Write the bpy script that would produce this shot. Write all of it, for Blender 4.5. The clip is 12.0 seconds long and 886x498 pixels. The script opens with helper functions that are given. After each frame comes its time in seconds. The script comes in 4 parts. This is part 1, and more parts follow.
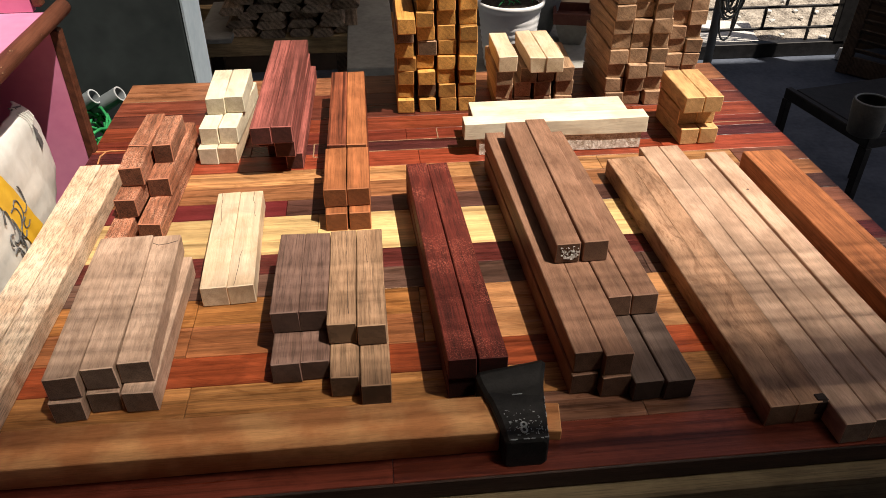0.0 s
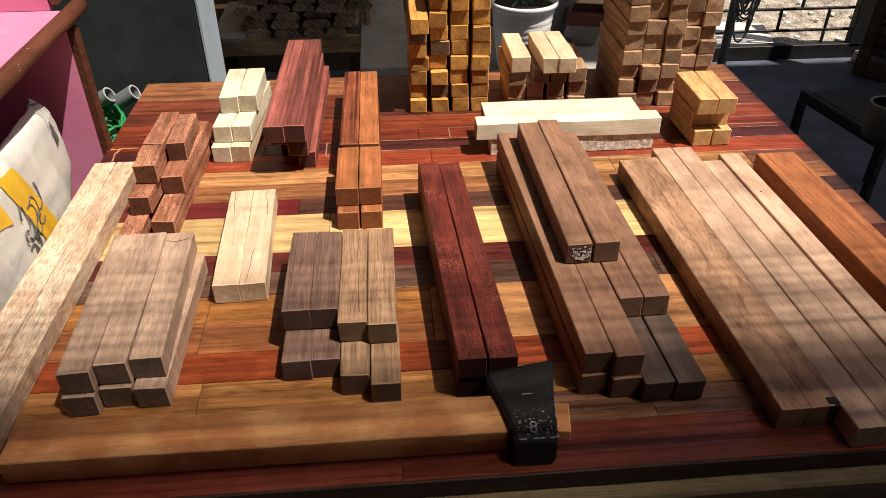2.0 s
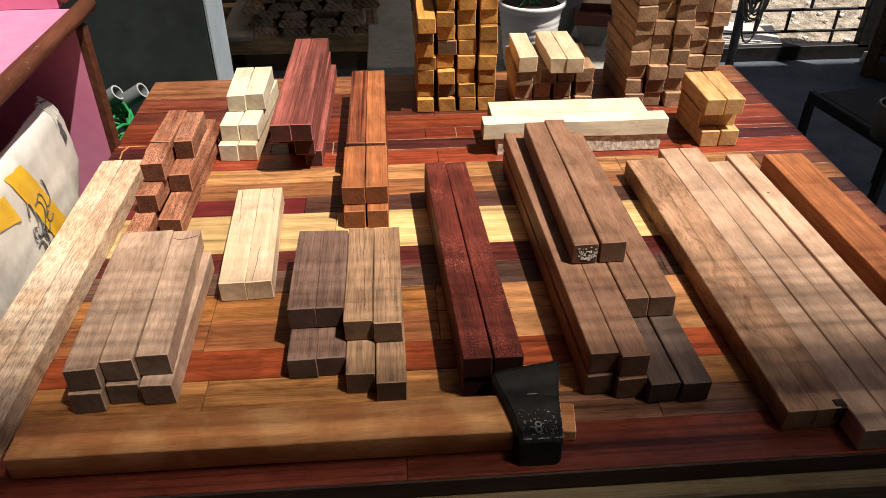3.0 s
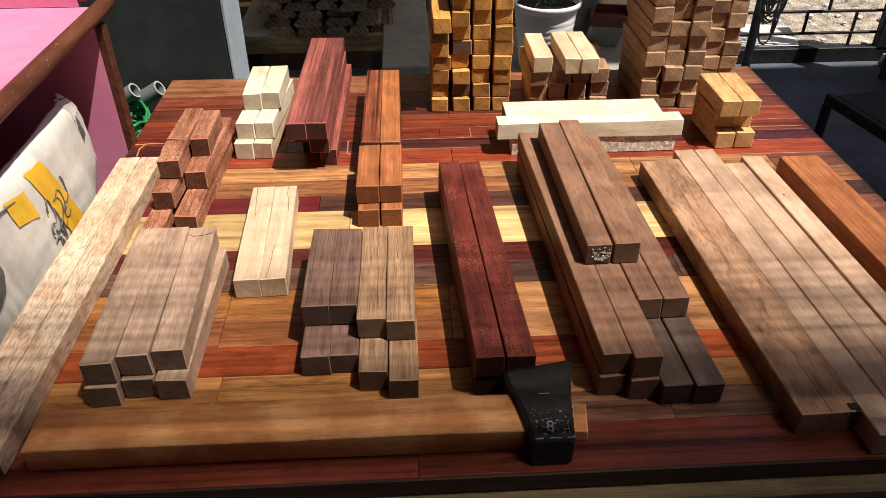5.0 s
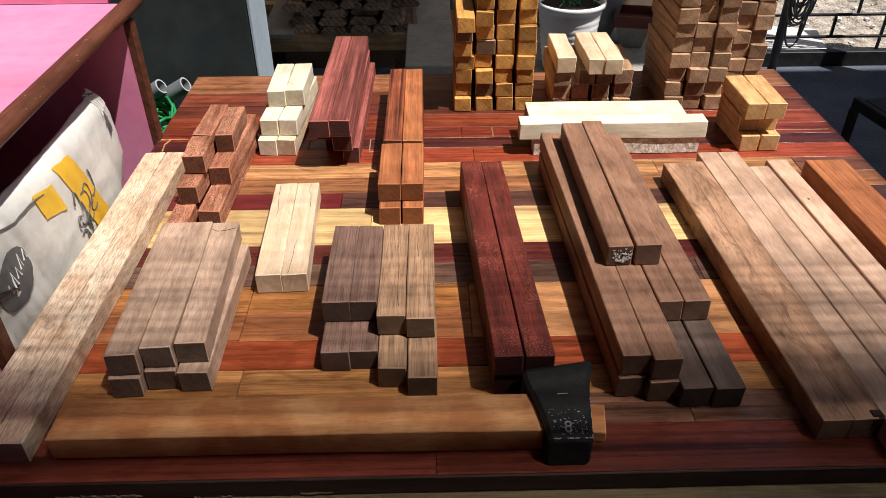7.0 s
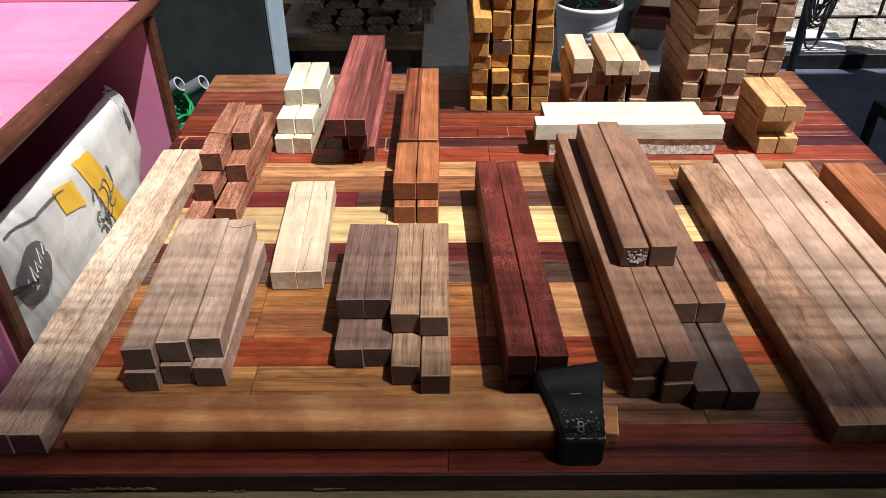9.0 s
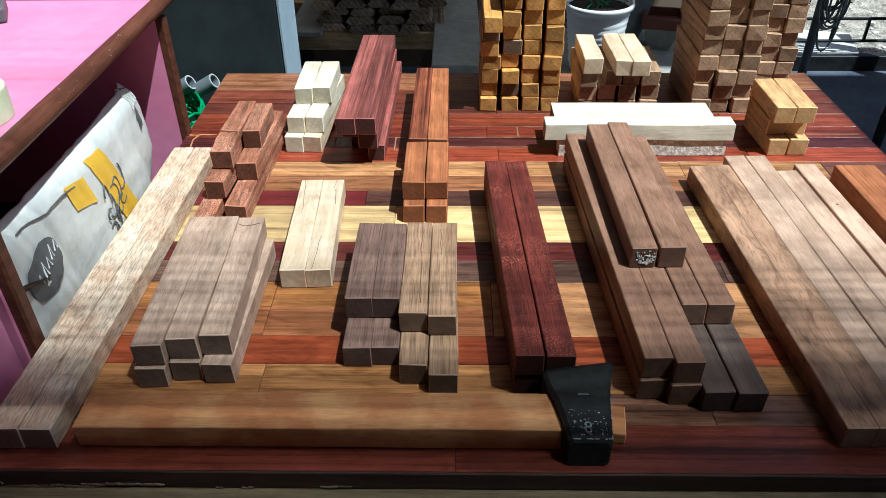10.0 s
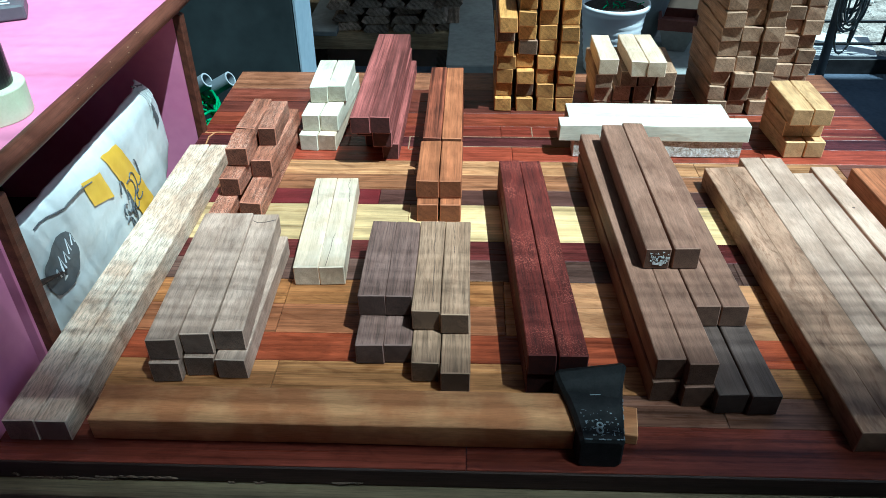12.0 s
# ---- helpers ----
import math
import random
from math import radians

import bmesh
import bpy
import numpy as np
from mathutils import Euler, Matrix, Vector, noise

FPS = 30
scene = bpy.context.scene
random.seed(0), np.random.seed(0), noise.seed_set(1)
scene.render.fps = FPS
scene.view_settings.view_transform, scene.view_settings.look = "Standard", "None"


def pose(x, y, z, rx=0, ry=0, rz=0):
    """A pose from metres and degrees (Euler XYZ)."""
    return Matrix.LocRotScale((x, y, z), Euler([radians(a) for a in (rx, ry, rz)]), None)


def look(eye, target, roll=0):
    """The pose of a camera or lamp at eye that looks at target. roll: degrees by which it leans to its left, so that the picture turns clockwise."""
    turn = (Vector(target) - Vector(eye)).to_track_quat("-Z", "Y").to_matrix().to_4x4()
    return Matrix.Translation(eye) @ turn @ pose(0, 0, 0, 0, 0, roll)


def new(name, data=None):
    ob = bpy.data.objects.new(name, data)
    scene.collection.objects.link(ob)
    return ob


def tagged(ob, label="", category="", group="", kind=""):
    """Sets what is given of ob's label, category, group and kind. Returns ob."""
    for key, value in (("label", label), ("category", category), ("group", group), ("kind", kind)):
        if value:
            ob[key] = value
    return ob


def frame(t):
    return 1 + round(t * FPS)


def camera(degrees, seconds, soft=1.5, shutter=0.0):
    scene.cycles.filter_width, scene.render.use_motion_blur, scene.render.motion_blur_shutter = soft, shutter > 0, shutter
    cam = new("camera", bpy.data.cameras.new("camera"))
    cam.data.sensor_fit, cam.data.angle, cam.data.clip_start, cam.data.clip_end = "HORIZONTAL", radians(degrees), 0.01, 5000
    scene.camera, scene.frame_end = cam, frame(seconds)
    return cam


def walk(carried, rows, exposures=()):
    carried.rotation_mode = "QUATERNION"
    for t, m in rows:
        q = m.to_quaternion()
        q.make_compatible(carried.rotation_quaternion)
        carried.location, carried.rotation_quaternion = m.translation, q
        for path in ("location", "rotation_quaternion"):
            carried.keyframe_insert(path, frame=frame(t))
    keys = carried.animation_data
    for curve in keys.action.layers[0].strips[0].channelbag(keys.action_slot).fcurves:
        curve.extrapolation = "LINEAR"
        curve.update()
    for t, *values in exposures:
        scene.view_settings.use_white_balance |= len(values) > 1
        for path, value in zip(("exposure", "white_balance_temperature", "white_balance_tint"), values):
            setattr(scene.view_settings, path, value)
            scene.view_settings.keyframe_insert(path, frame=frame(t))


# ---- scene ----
cam = camera(61.3, 12.0, 0.6)
PATH = [
    (0, (0.643, -1.96, 1.551), (0.802, -0.337, 0.393), -0.1),
    (0.5, (0.644, -1.961, 1.552), (0.798, -0.338, 0.393), -0.1),
    (1, (0.643, -1.962, 1.55), (0.784, -0.336, 0.393), -0.2),
    (1.5, (0.643, -1.962, 1.55), (0.779, -0.337, 0.393), -0.2),
    (2, (0.643, -1.963, 1.55), (0.772, -0.336, 0.394), -0.2),
    (2.5, (0.643, -1.963, 1.55), (0.765, -0.336, 0.393), -0.2),
    (4.5, (0.641, -1.966, 1.55), (0.729, -0.337, 0.394), -0.2),
    (5, (0.641, -1.967, 1.55), (0.721, -0.337, 0.394), -0.3),
    (5.5, (0.64, -1.968, 1.55), (0.698, -0.338, 0.394), -0.3),
    (6, (0.64, -1.969, 1.549), (0.687, -0.338, 0.394), -0.3),
    (6.5, (0.64, -1.97, 1.55), (0.679, -0.339, 0.394), -0.4),
    (7, (0.639, -1.971, 1.55), (0.667, -0.339, 0.394), -0.4),
    (7.5, (0.638, -1.972, 1.55), (0.654, -0.34, 0.394), -0.4),
    (9.5, (0.638, -1.975, 1.55), (0.618, -0.343, 0.395), -0.5),
    (10, (0.638, -1.976, 1.55), (0.606, -0.344, 0.395), -0.5),
    (10.5, (0.637, -1.977, 1.549), (0.602, -0.344, 0.395), -0.5),
    (11, (0.636, -1.978, 1.549), (0.591, -0.345, 0.395), -0.5),
    (11.5, (0.636, -1.978, 1.55), (0.58, -0.347, 0.395), -0.5),
    (12, (0.636, -1.979, 1.549), (0.572, -0.347, 0.395), -0.5),
]
EXPOSURES = [(0, 0.59, 6980, 14), (5, 0.57, 6780, 14), (7.5, 0.58, 6200, 14), (9.5, 0.64, 5580, 6), (10.5, 0.68, 4820, -7), (12, 0.74, 4440, -14)]
walk(cam, [(t, look(eye, target, roll)) for t, eye, target, roll in PATH], EXPOSURES)

# ---- world, sun ----
SUN_DIR = Vector((0.40, -0.25, 1.0)).normalized()
SUN_EL = math.asin(SUN_DIR.z)
world = bpy.data.worlds.new("sky")
scene.world = world
world.use_nodes = True
wn = world.node_tree.nodes
sky = wn.new("ShaderNodeTexSky")
sky.sky_type = "NISHITA"
sky.sun_disc = False
sky.sun_elevation = SUN_EL
sky.sun_rotation = math.atan2(SUN_DIR.x, SUN_DIR.y)
sky.air_density, sky.dust_density, sky.ozone_density = 0.8, 4.0, 0.3
wn["Background"].inputs["Strength"].default_value = 0.052
world.node_tree.links.new(sky.outputs["Color"], wn["Background"].inputs["Color"])
sun_data = bpy.data.lights.new("sun", "SUN")
sun_data.energy, sun_data.angle, sun_data.color = 5.0, radians(0.6), (1.0, 0.93, 0.82)
sun = new("sun", sun_data)
sun.matrix_world = look(SUN_DIR * 20, (0, 0, 0))

# ---- materials ----


def nodes_of(name):
    m = bpy.data.materials.new(name)
    m.use_nodes = True
    return m, m.node_tree.nodes, m.node_tree.links, m.node_tree.nodes["Principled BSDF"]


def ramp(n, stops):
    r = n.new("ShaderNodeValToRGB")
    while len(r.color_ramp.elements) < len(stops):
        r.color_ramp.elements.new(0.5)
    for e, (p, c) in zip(r.color_ramp.elements, stops):
        e.position, e.color = p, (*c, 1)
    return r


def mul(c, f):
    return tuple(min(1.0, a * f) for a in c)


def rough_mat(name, a, b, scale=20.0, rough=0.8, metal=0.0, bump=0.3, fine=6.0, dist=0.004, spec=0.3):
    """A surface mottled between two colours at two scales."""
    m, n, l, p = nodes_of(name)
    tc = n.new("ShaderNodeTexCoord")
    t1, t2 = n.new("ShaderNodeTexNoise"), n.new("ShaderNodeTexNoise")
    for t, s in ((t1, scale), (t2, scale * fine)):
        t.inputs["Scale"].default_value = s
        t.inputs["Detail"].default_value = 5
        l.new(tc.outputs["Object"], t.inputs["Vector"])
    mx = n.new("ShaderNodeMath")
    mx.operation = "MULTIPLY_ADD"
    l.new(t2.outputs["Fac"], mx.inputs[0])
    mx.inputs[1].default_value = 0.4
    h2 = n.new("ShaderNodeMath")
    h2.operation = "MULTIPLY"
    h2.inputs[1].default_value = 0.6
    l.new(t1.outputs["Fac"], h2.inputs[0])
    l.new(h2.outputs[0], mx.inputs[2])
    r = ramp(n, [(0.35, a), (0.65, b)])
    l.new(mx.outputs[0], r.inputs[0])
    l.new(r.outputs[0], p.inputs["Base Color"])
    p.inputs["Roughness"].default_value, p.inputs["Metallic"].default_value = rough, metal
    p.inputs["Specular IOR Level"].default_value = spec
    bp = n.new("ShaderNodeBump")
    bp.inputs["Strength"].default_value, bp.inputs["Distance"].default_value = bump, dist
    l.new(mx.outputs[0], bp.inputs["Height"])
    l.new(bp.outputs[0], p.inputs["Normal"])
    return m


ENDS, PALE_BEVELS = {}, {}


def wood(name, base, dark=0.45, light=1.35, rings=18.0, rough=0.6, axis=1, speck=0.25, vary=0.35, stain=(0.5, 0.45, 0.4), sat=1.0, end=0.5, dust=0.0, dust_colour=(0.5, 0.3, 0.24), figure=0.15, pore=16, stripe=0.0, blotch=0.35):
    """Sawn wood with its grain along one local axis."""
    m, n, l, p = nodes_of(name)
    tc, info = n.new("ShaderNodeTexCoord"), n.new("ShaderNodeObjectInfo")
    off = n.new("ShaderNodeVectorMath")
    off.operation = "SCALE"
    comb = n.new("ShaderNodeCombineXYZ")
    for k in range(3):
        l.new(info.outputs["Random"], comb.inputs[k])
    l.new(comb.outputs[0], off.inputs[0])
    off.inputs["Scale"].default_value = 37.0
    add = n.new("ShaderNodeVectorMath")
    l.new(tc.outputs["Object"], add.inputs[0])
    l.new(off.outputs[0], add.inputs[1])

    def mapped(across, along):
        mp = n.new("ShaderNodeMapping")
        sc = [across] * 3
        if axis < 3:
            sc[axis] = along
        mp.inputs["Scale"].default_value = sc
        l.new(add.outputs[0], mp.inputs["Vector"])
        return mp

    broad = n.new("ShaderNodeTexNoise")
    broad.inputs["Scale"].default_value = 1.0
    broad.inputs["Detail"].default_value = 4
    broad.inputs["Distortion"].default_value = 0.6
    l.new(mapped(rings * 3.2, rings * 0.16).outputs[0], broad.inputs["Vector"])
    fine = n.new("ShaderNodeTexNoise")
    fine.inputs["Scale"].default_value = 1.0
    fine.inputs["Detail"].default_value = 6
    fine.inputs["Roughness"].default_value = 0.7
    l.new(mapped(420 if axis < 3 else 700, pore).outputs[0], fine.inputs["Vector"])
    wave = n.new("ShaderNodeTexWave")
    wave.bands_direction = "DIAGONAL"
    if axis == 3:
        wave.wave_type, wave.rings_direction = "RINGS", "Y"
    wave.inputs["Scale"].default_value = 1.0
    wave.inputs["Distortion"].default_value = 7.0
    wave.inputs["Detail"].default_value = 3
    wave.inputs["Detail Scale"].default_value = 0.8
    l.new(mapped(rings * 2.0, rings * 0.10).outputs[0], wave.inputs["Vector"])
    mixv = n.new("ShaderNodeMath")
    mixv.operation = "MULTIPLY_ADD"
    l.new(wave.outputs["Fac"], mixv.inputs[0])
    mixv.inputs[1].default_value = 0.22 if axis < 3 else 0.10
    half = n.new("ShaderNodeMath")
    half.operation = "MULTIPLY"
    l.new(broad.outputs["Fac"], half.inputs[0])
    half.inputs[1].default_value = 0.80
    l.new(half.outputs[0], mixv.inputs[2])
    r = ramp(n, [(0.25, mul(base, dark)), (0.5, base), (0.78, mul(base, light))])
    l.new(mixv.outputs[0], r.inputs[0])
    # pores and specks
    sp = ramp(n, [(0.36, (1 - speck,) * 3), (0.55, (1, 1, 1))])
    l.new(fine.outputs["Fac"], sp.inputs[0])
    m1 = n.new("ShaderNodeMixRGB")
    m1.blend_type = "MULTIPLY"
    m1.inputs[0].default_value = 1
    l.new(r.outputs[0], m1.inputs[1])
    l.new(sp.outputs[0], m1.inputs[2])
    # blotches of handling and weather
    blot = n.new("ShaderNodeTexNoise")
    blot.inputs["Scale"].default_value = 14
    blot.inputs["Detail"].default_value = 5
    l.new(add.outputs[0], blot.inputs["Vector"])
    br = ramp(n, [(0.42, stain), (0.6, (1, 1, 1))])
    l.new(blot.outputs["Fac"], br.inputs[0])
    m2 = n.new("ShaderNodeMixRGB")
    m2.blend_type = "MULTIPLY"
    m2.inputs[0].default_value = blotch
    l.new(m1.outputs[0], m2.inputs[1])
    l.new(br.outputs[0], m2.inputs[2])
    # wavy figure of the heartwood
    fig = n.new("ShaderNodeTexNoise")
    fig.inputs["Scale"].default_value = 1.0
    fig.inputs["Detail"].default_value = 5
    fig.inputs["Roughness"].default_value = 0.62
    fig.inputs["Distortion"].default_value = 2.2
    l.new(mapped(34, 9).outputs[0], fig.inputs["Vector"])
    fg = ramp(n, [(0.38, (1 - figure, 1 - figure * 1.15, 1 - figure * 1.25)), (0.5, (1 - figure * 0.25,) * 3), (0.62, (1, 1, 1))])
    l.new(fig.outputs["Fac"], fg.inputs[0])
    m4 = n.new("ShaderNodeMixRGB")
    m4.blend_type = "MULTIPLY"
    m4.inputs[0].default_value = 1
    l.new(m2.outputs[0], m4.inputs[1])
    l.new(fg.outputs[0], m4.inputs[2])
    m2 = m4
    if stripe:
        # straight dark lines of the growth rings
        line = n.new("ShaderNodeTexNoise")
        line.inputs["Scale"].default_value = 1.0
        line.inputs["Detail"].default_value = 3
        line.inputs["Roughness"].default_value = 0.65
        line.inputs["Distortion"].default_value = 0.25
        l.new(mapped(150, 1.5).outputs[0], line.inputs["Vector"])
        lr = ramp(n, [(0.40, (1 - stripe, 1 - stripe * 1.05, 1 - stripe * 1.08)), (0.52, (1, 1, 1)), (0.66, (1 + stripe * 0.3,) * 3)])
        l.new(line.outputs["Fac"], lr.inputs[0])
        m5 = n.new("ShaderNodeMixRGB")
        m5.blend_type = "MULTIPLY"
        m5.inputs[0].default_value = 1
        l.new(m2.outputs[0], m5.inputs[1])
        l.new(lr.outputs[0], m5.inputs[2])
        m2 = m5
    if dust:
        fleck = n.new("ShaderNodeTexNoise")
        fleck.inputs["Scale"].default_value = 460
        fleck.inputs["Detail"].default_value = 3
        l.new(add.outputs[0], fleck.inputs["Vector"])
        fr = ramp(n, [(0.52, (0, 0, 0)), (0.62, (dust,) * 3)])
        l.new(fleck.outputs["Fac"], fr.inputs[0])
        m3 = n.new("ShaderNodeMixRGB")
        patch = ramp(n, [(0.42, (0.12,) * 3), (0.60, (1, 1, 1))])
        l.new(blot.outputs["Fac"], patch.inputs[0])
        much = n.new("ShaderNodeMath")
        much.operation = "MULTIPLY"
        l.new(fr.outputs[0], much.inputs[0])
        l.new(patch.outputs[0], much.inputs[1])
        l.new(much.outputs[0], m3.inputs[0])
        l.new(m2.outputs[0], m3.inputs[1])
        m3.inputs[2].default_value = (*dust_colour, 1)
        m2 = m3
    # one piece lighter or darker than the next
    hsv = n.new("ShaderNodeHueSaturation")
    hsv.inputs["Saturation"].default_value = sat
    val = n.new("ShaderNodeMapRange")
    val.inputs["To Min"].default_value, val.inputs["To Max"].default_value = 1 - vary, 1 + vary
    l.new(info.outputs["Random"], val.inputs["Value"])
    l.new(val.outputs[0], hsv.inputs["Value"])
    l.new(m2.outputs[0], hsv.inputs["Color"])
    l.new(hsv.outputs[0], p.inputs["Base Color"])
    rr = n.new("ShaderNodeMapRange")
    rr.inputs["To Min"].default_value, rr.inputs["To Max"].default_value = rough - 0.1, min(1, rough + 0.15)
    l.new(broad.outputs["Fac"], rr.inputs["Value"])
    l.new(rr.outputs[0], p.inputs["Roughness"])
    p.inputs["Specular IOR Level"].default_value = 0.3
    b = n.new("ShaderNodeBump")
    b.inputs["Strength"].default_value = 0.35 if axis < 3 else 0.18
    b.inputs["Distance"].default_value = 0.0015
    l.new(fine.outputs["Fac"], b.inputs["Height"])
    l.new(b.outputs[0], p.inputs["Normal"])
    if end:
        # slightly paler colour for the bevels around the sawn ends
        PALE_BEVELS[m.name] = rough_mat(name + "_pale_edge", mul(base, 0.95), tuple(min(0.85, c * 1.08 + 0.03) for c in base), 90, 0.8, bump=0.2)
        # the ends take the base colour multiplied by the end factor
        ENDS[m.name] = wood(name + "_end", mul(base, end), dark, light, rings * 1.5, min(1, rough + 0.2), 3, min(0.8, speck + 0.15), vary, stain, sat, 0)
    return m


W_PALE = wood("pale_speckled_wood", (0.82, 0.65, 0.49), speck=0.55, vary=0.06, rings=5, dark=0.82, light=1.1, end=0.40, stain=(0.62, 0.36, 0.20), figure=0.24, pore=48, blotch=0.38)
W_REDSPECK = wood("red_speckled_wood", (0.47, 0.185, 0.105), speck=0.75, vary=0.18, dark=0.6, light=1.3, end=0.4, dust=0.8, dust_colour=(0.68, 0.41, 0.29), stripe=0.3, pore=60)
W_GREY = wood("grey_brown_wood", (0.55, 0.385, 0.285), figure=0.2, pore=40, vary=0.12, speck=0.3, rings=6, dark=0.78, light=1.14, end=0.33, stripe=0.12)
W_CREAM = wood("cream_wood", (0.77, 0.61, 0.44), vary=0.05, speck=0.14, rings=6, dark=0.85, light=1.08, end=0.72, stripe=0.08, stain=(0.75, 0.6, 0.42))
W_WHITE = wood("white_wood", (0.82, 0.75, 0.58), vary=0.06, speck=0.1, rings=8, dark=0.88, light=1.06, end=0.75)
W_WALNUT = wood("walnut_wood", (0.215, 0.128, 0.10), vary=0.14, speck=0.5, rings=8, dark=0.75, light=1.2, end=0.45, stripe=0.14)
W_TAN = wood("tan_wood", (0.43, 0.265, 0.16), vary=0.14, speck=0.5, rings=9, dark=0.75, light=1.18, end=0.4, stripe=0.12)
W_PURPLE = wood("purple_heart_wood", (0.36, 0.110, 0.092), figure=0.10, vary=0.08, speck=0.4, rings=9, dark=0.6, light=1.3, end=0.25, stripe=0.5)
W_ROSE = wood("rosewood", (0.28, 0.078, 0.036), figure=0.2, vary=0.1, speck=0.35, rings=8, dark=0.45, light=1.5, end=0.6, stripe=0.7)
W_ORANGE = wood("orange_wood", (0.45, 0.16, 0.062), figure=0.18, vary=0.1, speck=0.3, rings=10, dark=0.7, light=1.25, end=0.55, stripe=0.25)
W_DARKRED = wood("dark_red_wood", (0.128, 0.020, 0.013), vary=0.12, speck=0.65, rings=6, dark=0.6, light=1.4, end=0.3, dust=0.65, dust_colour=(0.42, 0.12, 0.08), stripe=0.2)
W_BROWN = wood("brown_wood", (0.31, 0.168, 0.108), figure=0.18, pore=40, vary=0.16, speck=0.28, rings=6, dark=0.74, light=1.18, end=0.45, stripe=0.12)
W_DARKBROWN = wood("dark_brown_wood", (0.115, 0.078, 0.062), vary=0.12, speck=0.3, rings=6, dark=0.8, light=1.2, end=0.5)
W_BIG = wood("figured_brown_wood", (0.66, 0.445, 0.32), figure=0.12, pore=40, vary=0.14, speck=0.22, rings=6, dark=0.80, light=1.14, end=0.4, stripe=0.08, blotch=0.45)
W_BURL = wood("burled_brown_wood", (0.40, 0.235, 0.145), figure=0.42, pore=50, vary=0.1, speck=0.25, rings=5, dark=0.65, light=1.4, end=0.5, stain=(0.3, 0.24, 0.2))
W_YELLOW = wood("yellow_wood", (0.64, 0.325, 0.085), vary=0.36, speck=0.4, rings=12, dark=0.6, light=1.3, end=0.85)
W_BOX = wood("honey_wood", (0.80, 0.49, 0.22), figure=0.3, vary=0.1, speck=0.2, rings=10, dark=0.8, light=1.12, end=0.85)
W_BLOCK = wood("brown_block_wood", (0.46, 0.295, 0.18), vary=0.36, speck=0.4, rings=14, dark=0.65, light=1.25, end=0.95)
W_FRONT = wood("tan_board_wood", (0.62, 0.315, 0.13), vary=0.05, speck=0.2, rings=5, dark=0.9, light=1.07, axis=0, figure=0.12, pore=40, stripe=0.04, stain=(0.55, 0.3, 0.18), blotch=0.6)
W_WHITEX = wood("white_board_wood", (0.85, 0.78, 0.62), vary=0.04, speck=0.1, rings=8, dark=0.9, light=1.06, axis=0)
W_ROUGHX = rough_mat("rough_board_wood", (0.36, 0.28, 0.20), (0.93, 0.89, 0.82), 120, 0.9, bump=0.9, fine=2.5, dist=0.003)
ENDS[W_ROUGHX.name] = PALE_BEVELS[W_ROUGHX.name] = W_ROUGHX
W_RAIL = wood("rail_wood", (0.19, 0.145, 0.08), vary=0.05, speck=0.4, rings=8, dark=0.65, light=1.2, axis=0, end=0)
W_BEAM = wood("beam_wood", (0.66, 0.47, 0.25), vary=0.05, speck=0.4, rings=8, dark=0.65, light=1.2, axis=0, end=0)
W_NEARBLACK = wood("near_black_wood", (0.035, 0.018, 0.013), vary=0.05, speck=0.5, rings=8, dark=0.6, light=1.5, axis=0, end=0)
W_OLD = wood("weathered_wood", (0.16, 0.11, 0.075), vary=0.3, speck=0.5, rings=12, dark=0.5, light=1.4, end=0)
W_SLAB = wood("weathered_slab_wood", (0.52, 0.40, 0.29), vary=0.4, speck=0.6, rings=12, dark=0.35, light=1.5, end=0, blotch=0.6)
W_EDGE = wood("brown_edging_wood", (0.125, 0.044, 0.025), vary=0.1, speck=0.3, rings=12, dark=0.6, light=1.3, rough=0.45, end=0)
IRON = rough_mat("blackened_iron", (0.006, 0.006, 0.006), (0.018, 0.0175, 0.017), 60, 0.65, 0.0, 0.6, dist=0.002, spec=0.25)
IRON_PAINT = rough_mat("black_painted_iron", (0.006, 0.006, 0.007), (0.02, 0.02, 0.022), 30, 0.55)
BUCKET = rough_mat("dull_grey_plastic", (0.075, 0.08, 0.078), (0.12, 0.125, 0.12), 30, 0.6)
CEMENT = rough_mat("dark_cement_floor", (0.045, 0.058, 0.084), (0.098, 0.117, 0.156), 5, 0.75, bump=0.4, fine=9)
# stub wall: lit end and shaded front are put into two colours
WALL_LIT_END = rough_mat("lit_wall_end", (0.30, 0.38, 0.45), (0.40, 0.48, 0.54), 6, 0.75, bump=0.3)
WALL_SHADED_FRONT = rough_mat("shaded_teal_wall", (0.016, 0.023, 0.025), (0.036, 0.048, 0.050), 3, 0.8, bump=0.2)
# dark colour of the added south wall, to cut bounce onto front faces
WALL_LIGHT_BLOCK = rough_mat("light_blocking_plaster", (0.045, 0.038, 0.032), (0.085, 0.07, 0.055), 3, 0.9, bump=0.3)
WALLDARK = rough_mat("brown_grey_plaster", (0.17, 0.13, 0.095), (0.27, 0.20, 0.145), 3, 0.85, bump=0.3)
PINK = rough_mat("pink_painted_board", (0.62, 0.20, 0.36), (0.72, 0.27, 0.43), 6, 0.5, bump=0.1)
# near-black colour carries the shade inside the cabinet
SHADED_INSIDE = rough_mat("cabinet_inside_shade", (0.018, 0.011, 0.009), (0.035, 0.02, 0.016), 8, 0.8)
SACK = rough_mat("white_plastic_sack", (0.56, 0.57, 0.54), (0.70, 0.70, 0.67), 8, 0.45, bump=0.5, dist=0.006)
SACK_YELLOW = rough_mat("yellow_print", (0.75, 0.45, 0.03), (0.82, 0.52, 0.05), 12, 0.5)
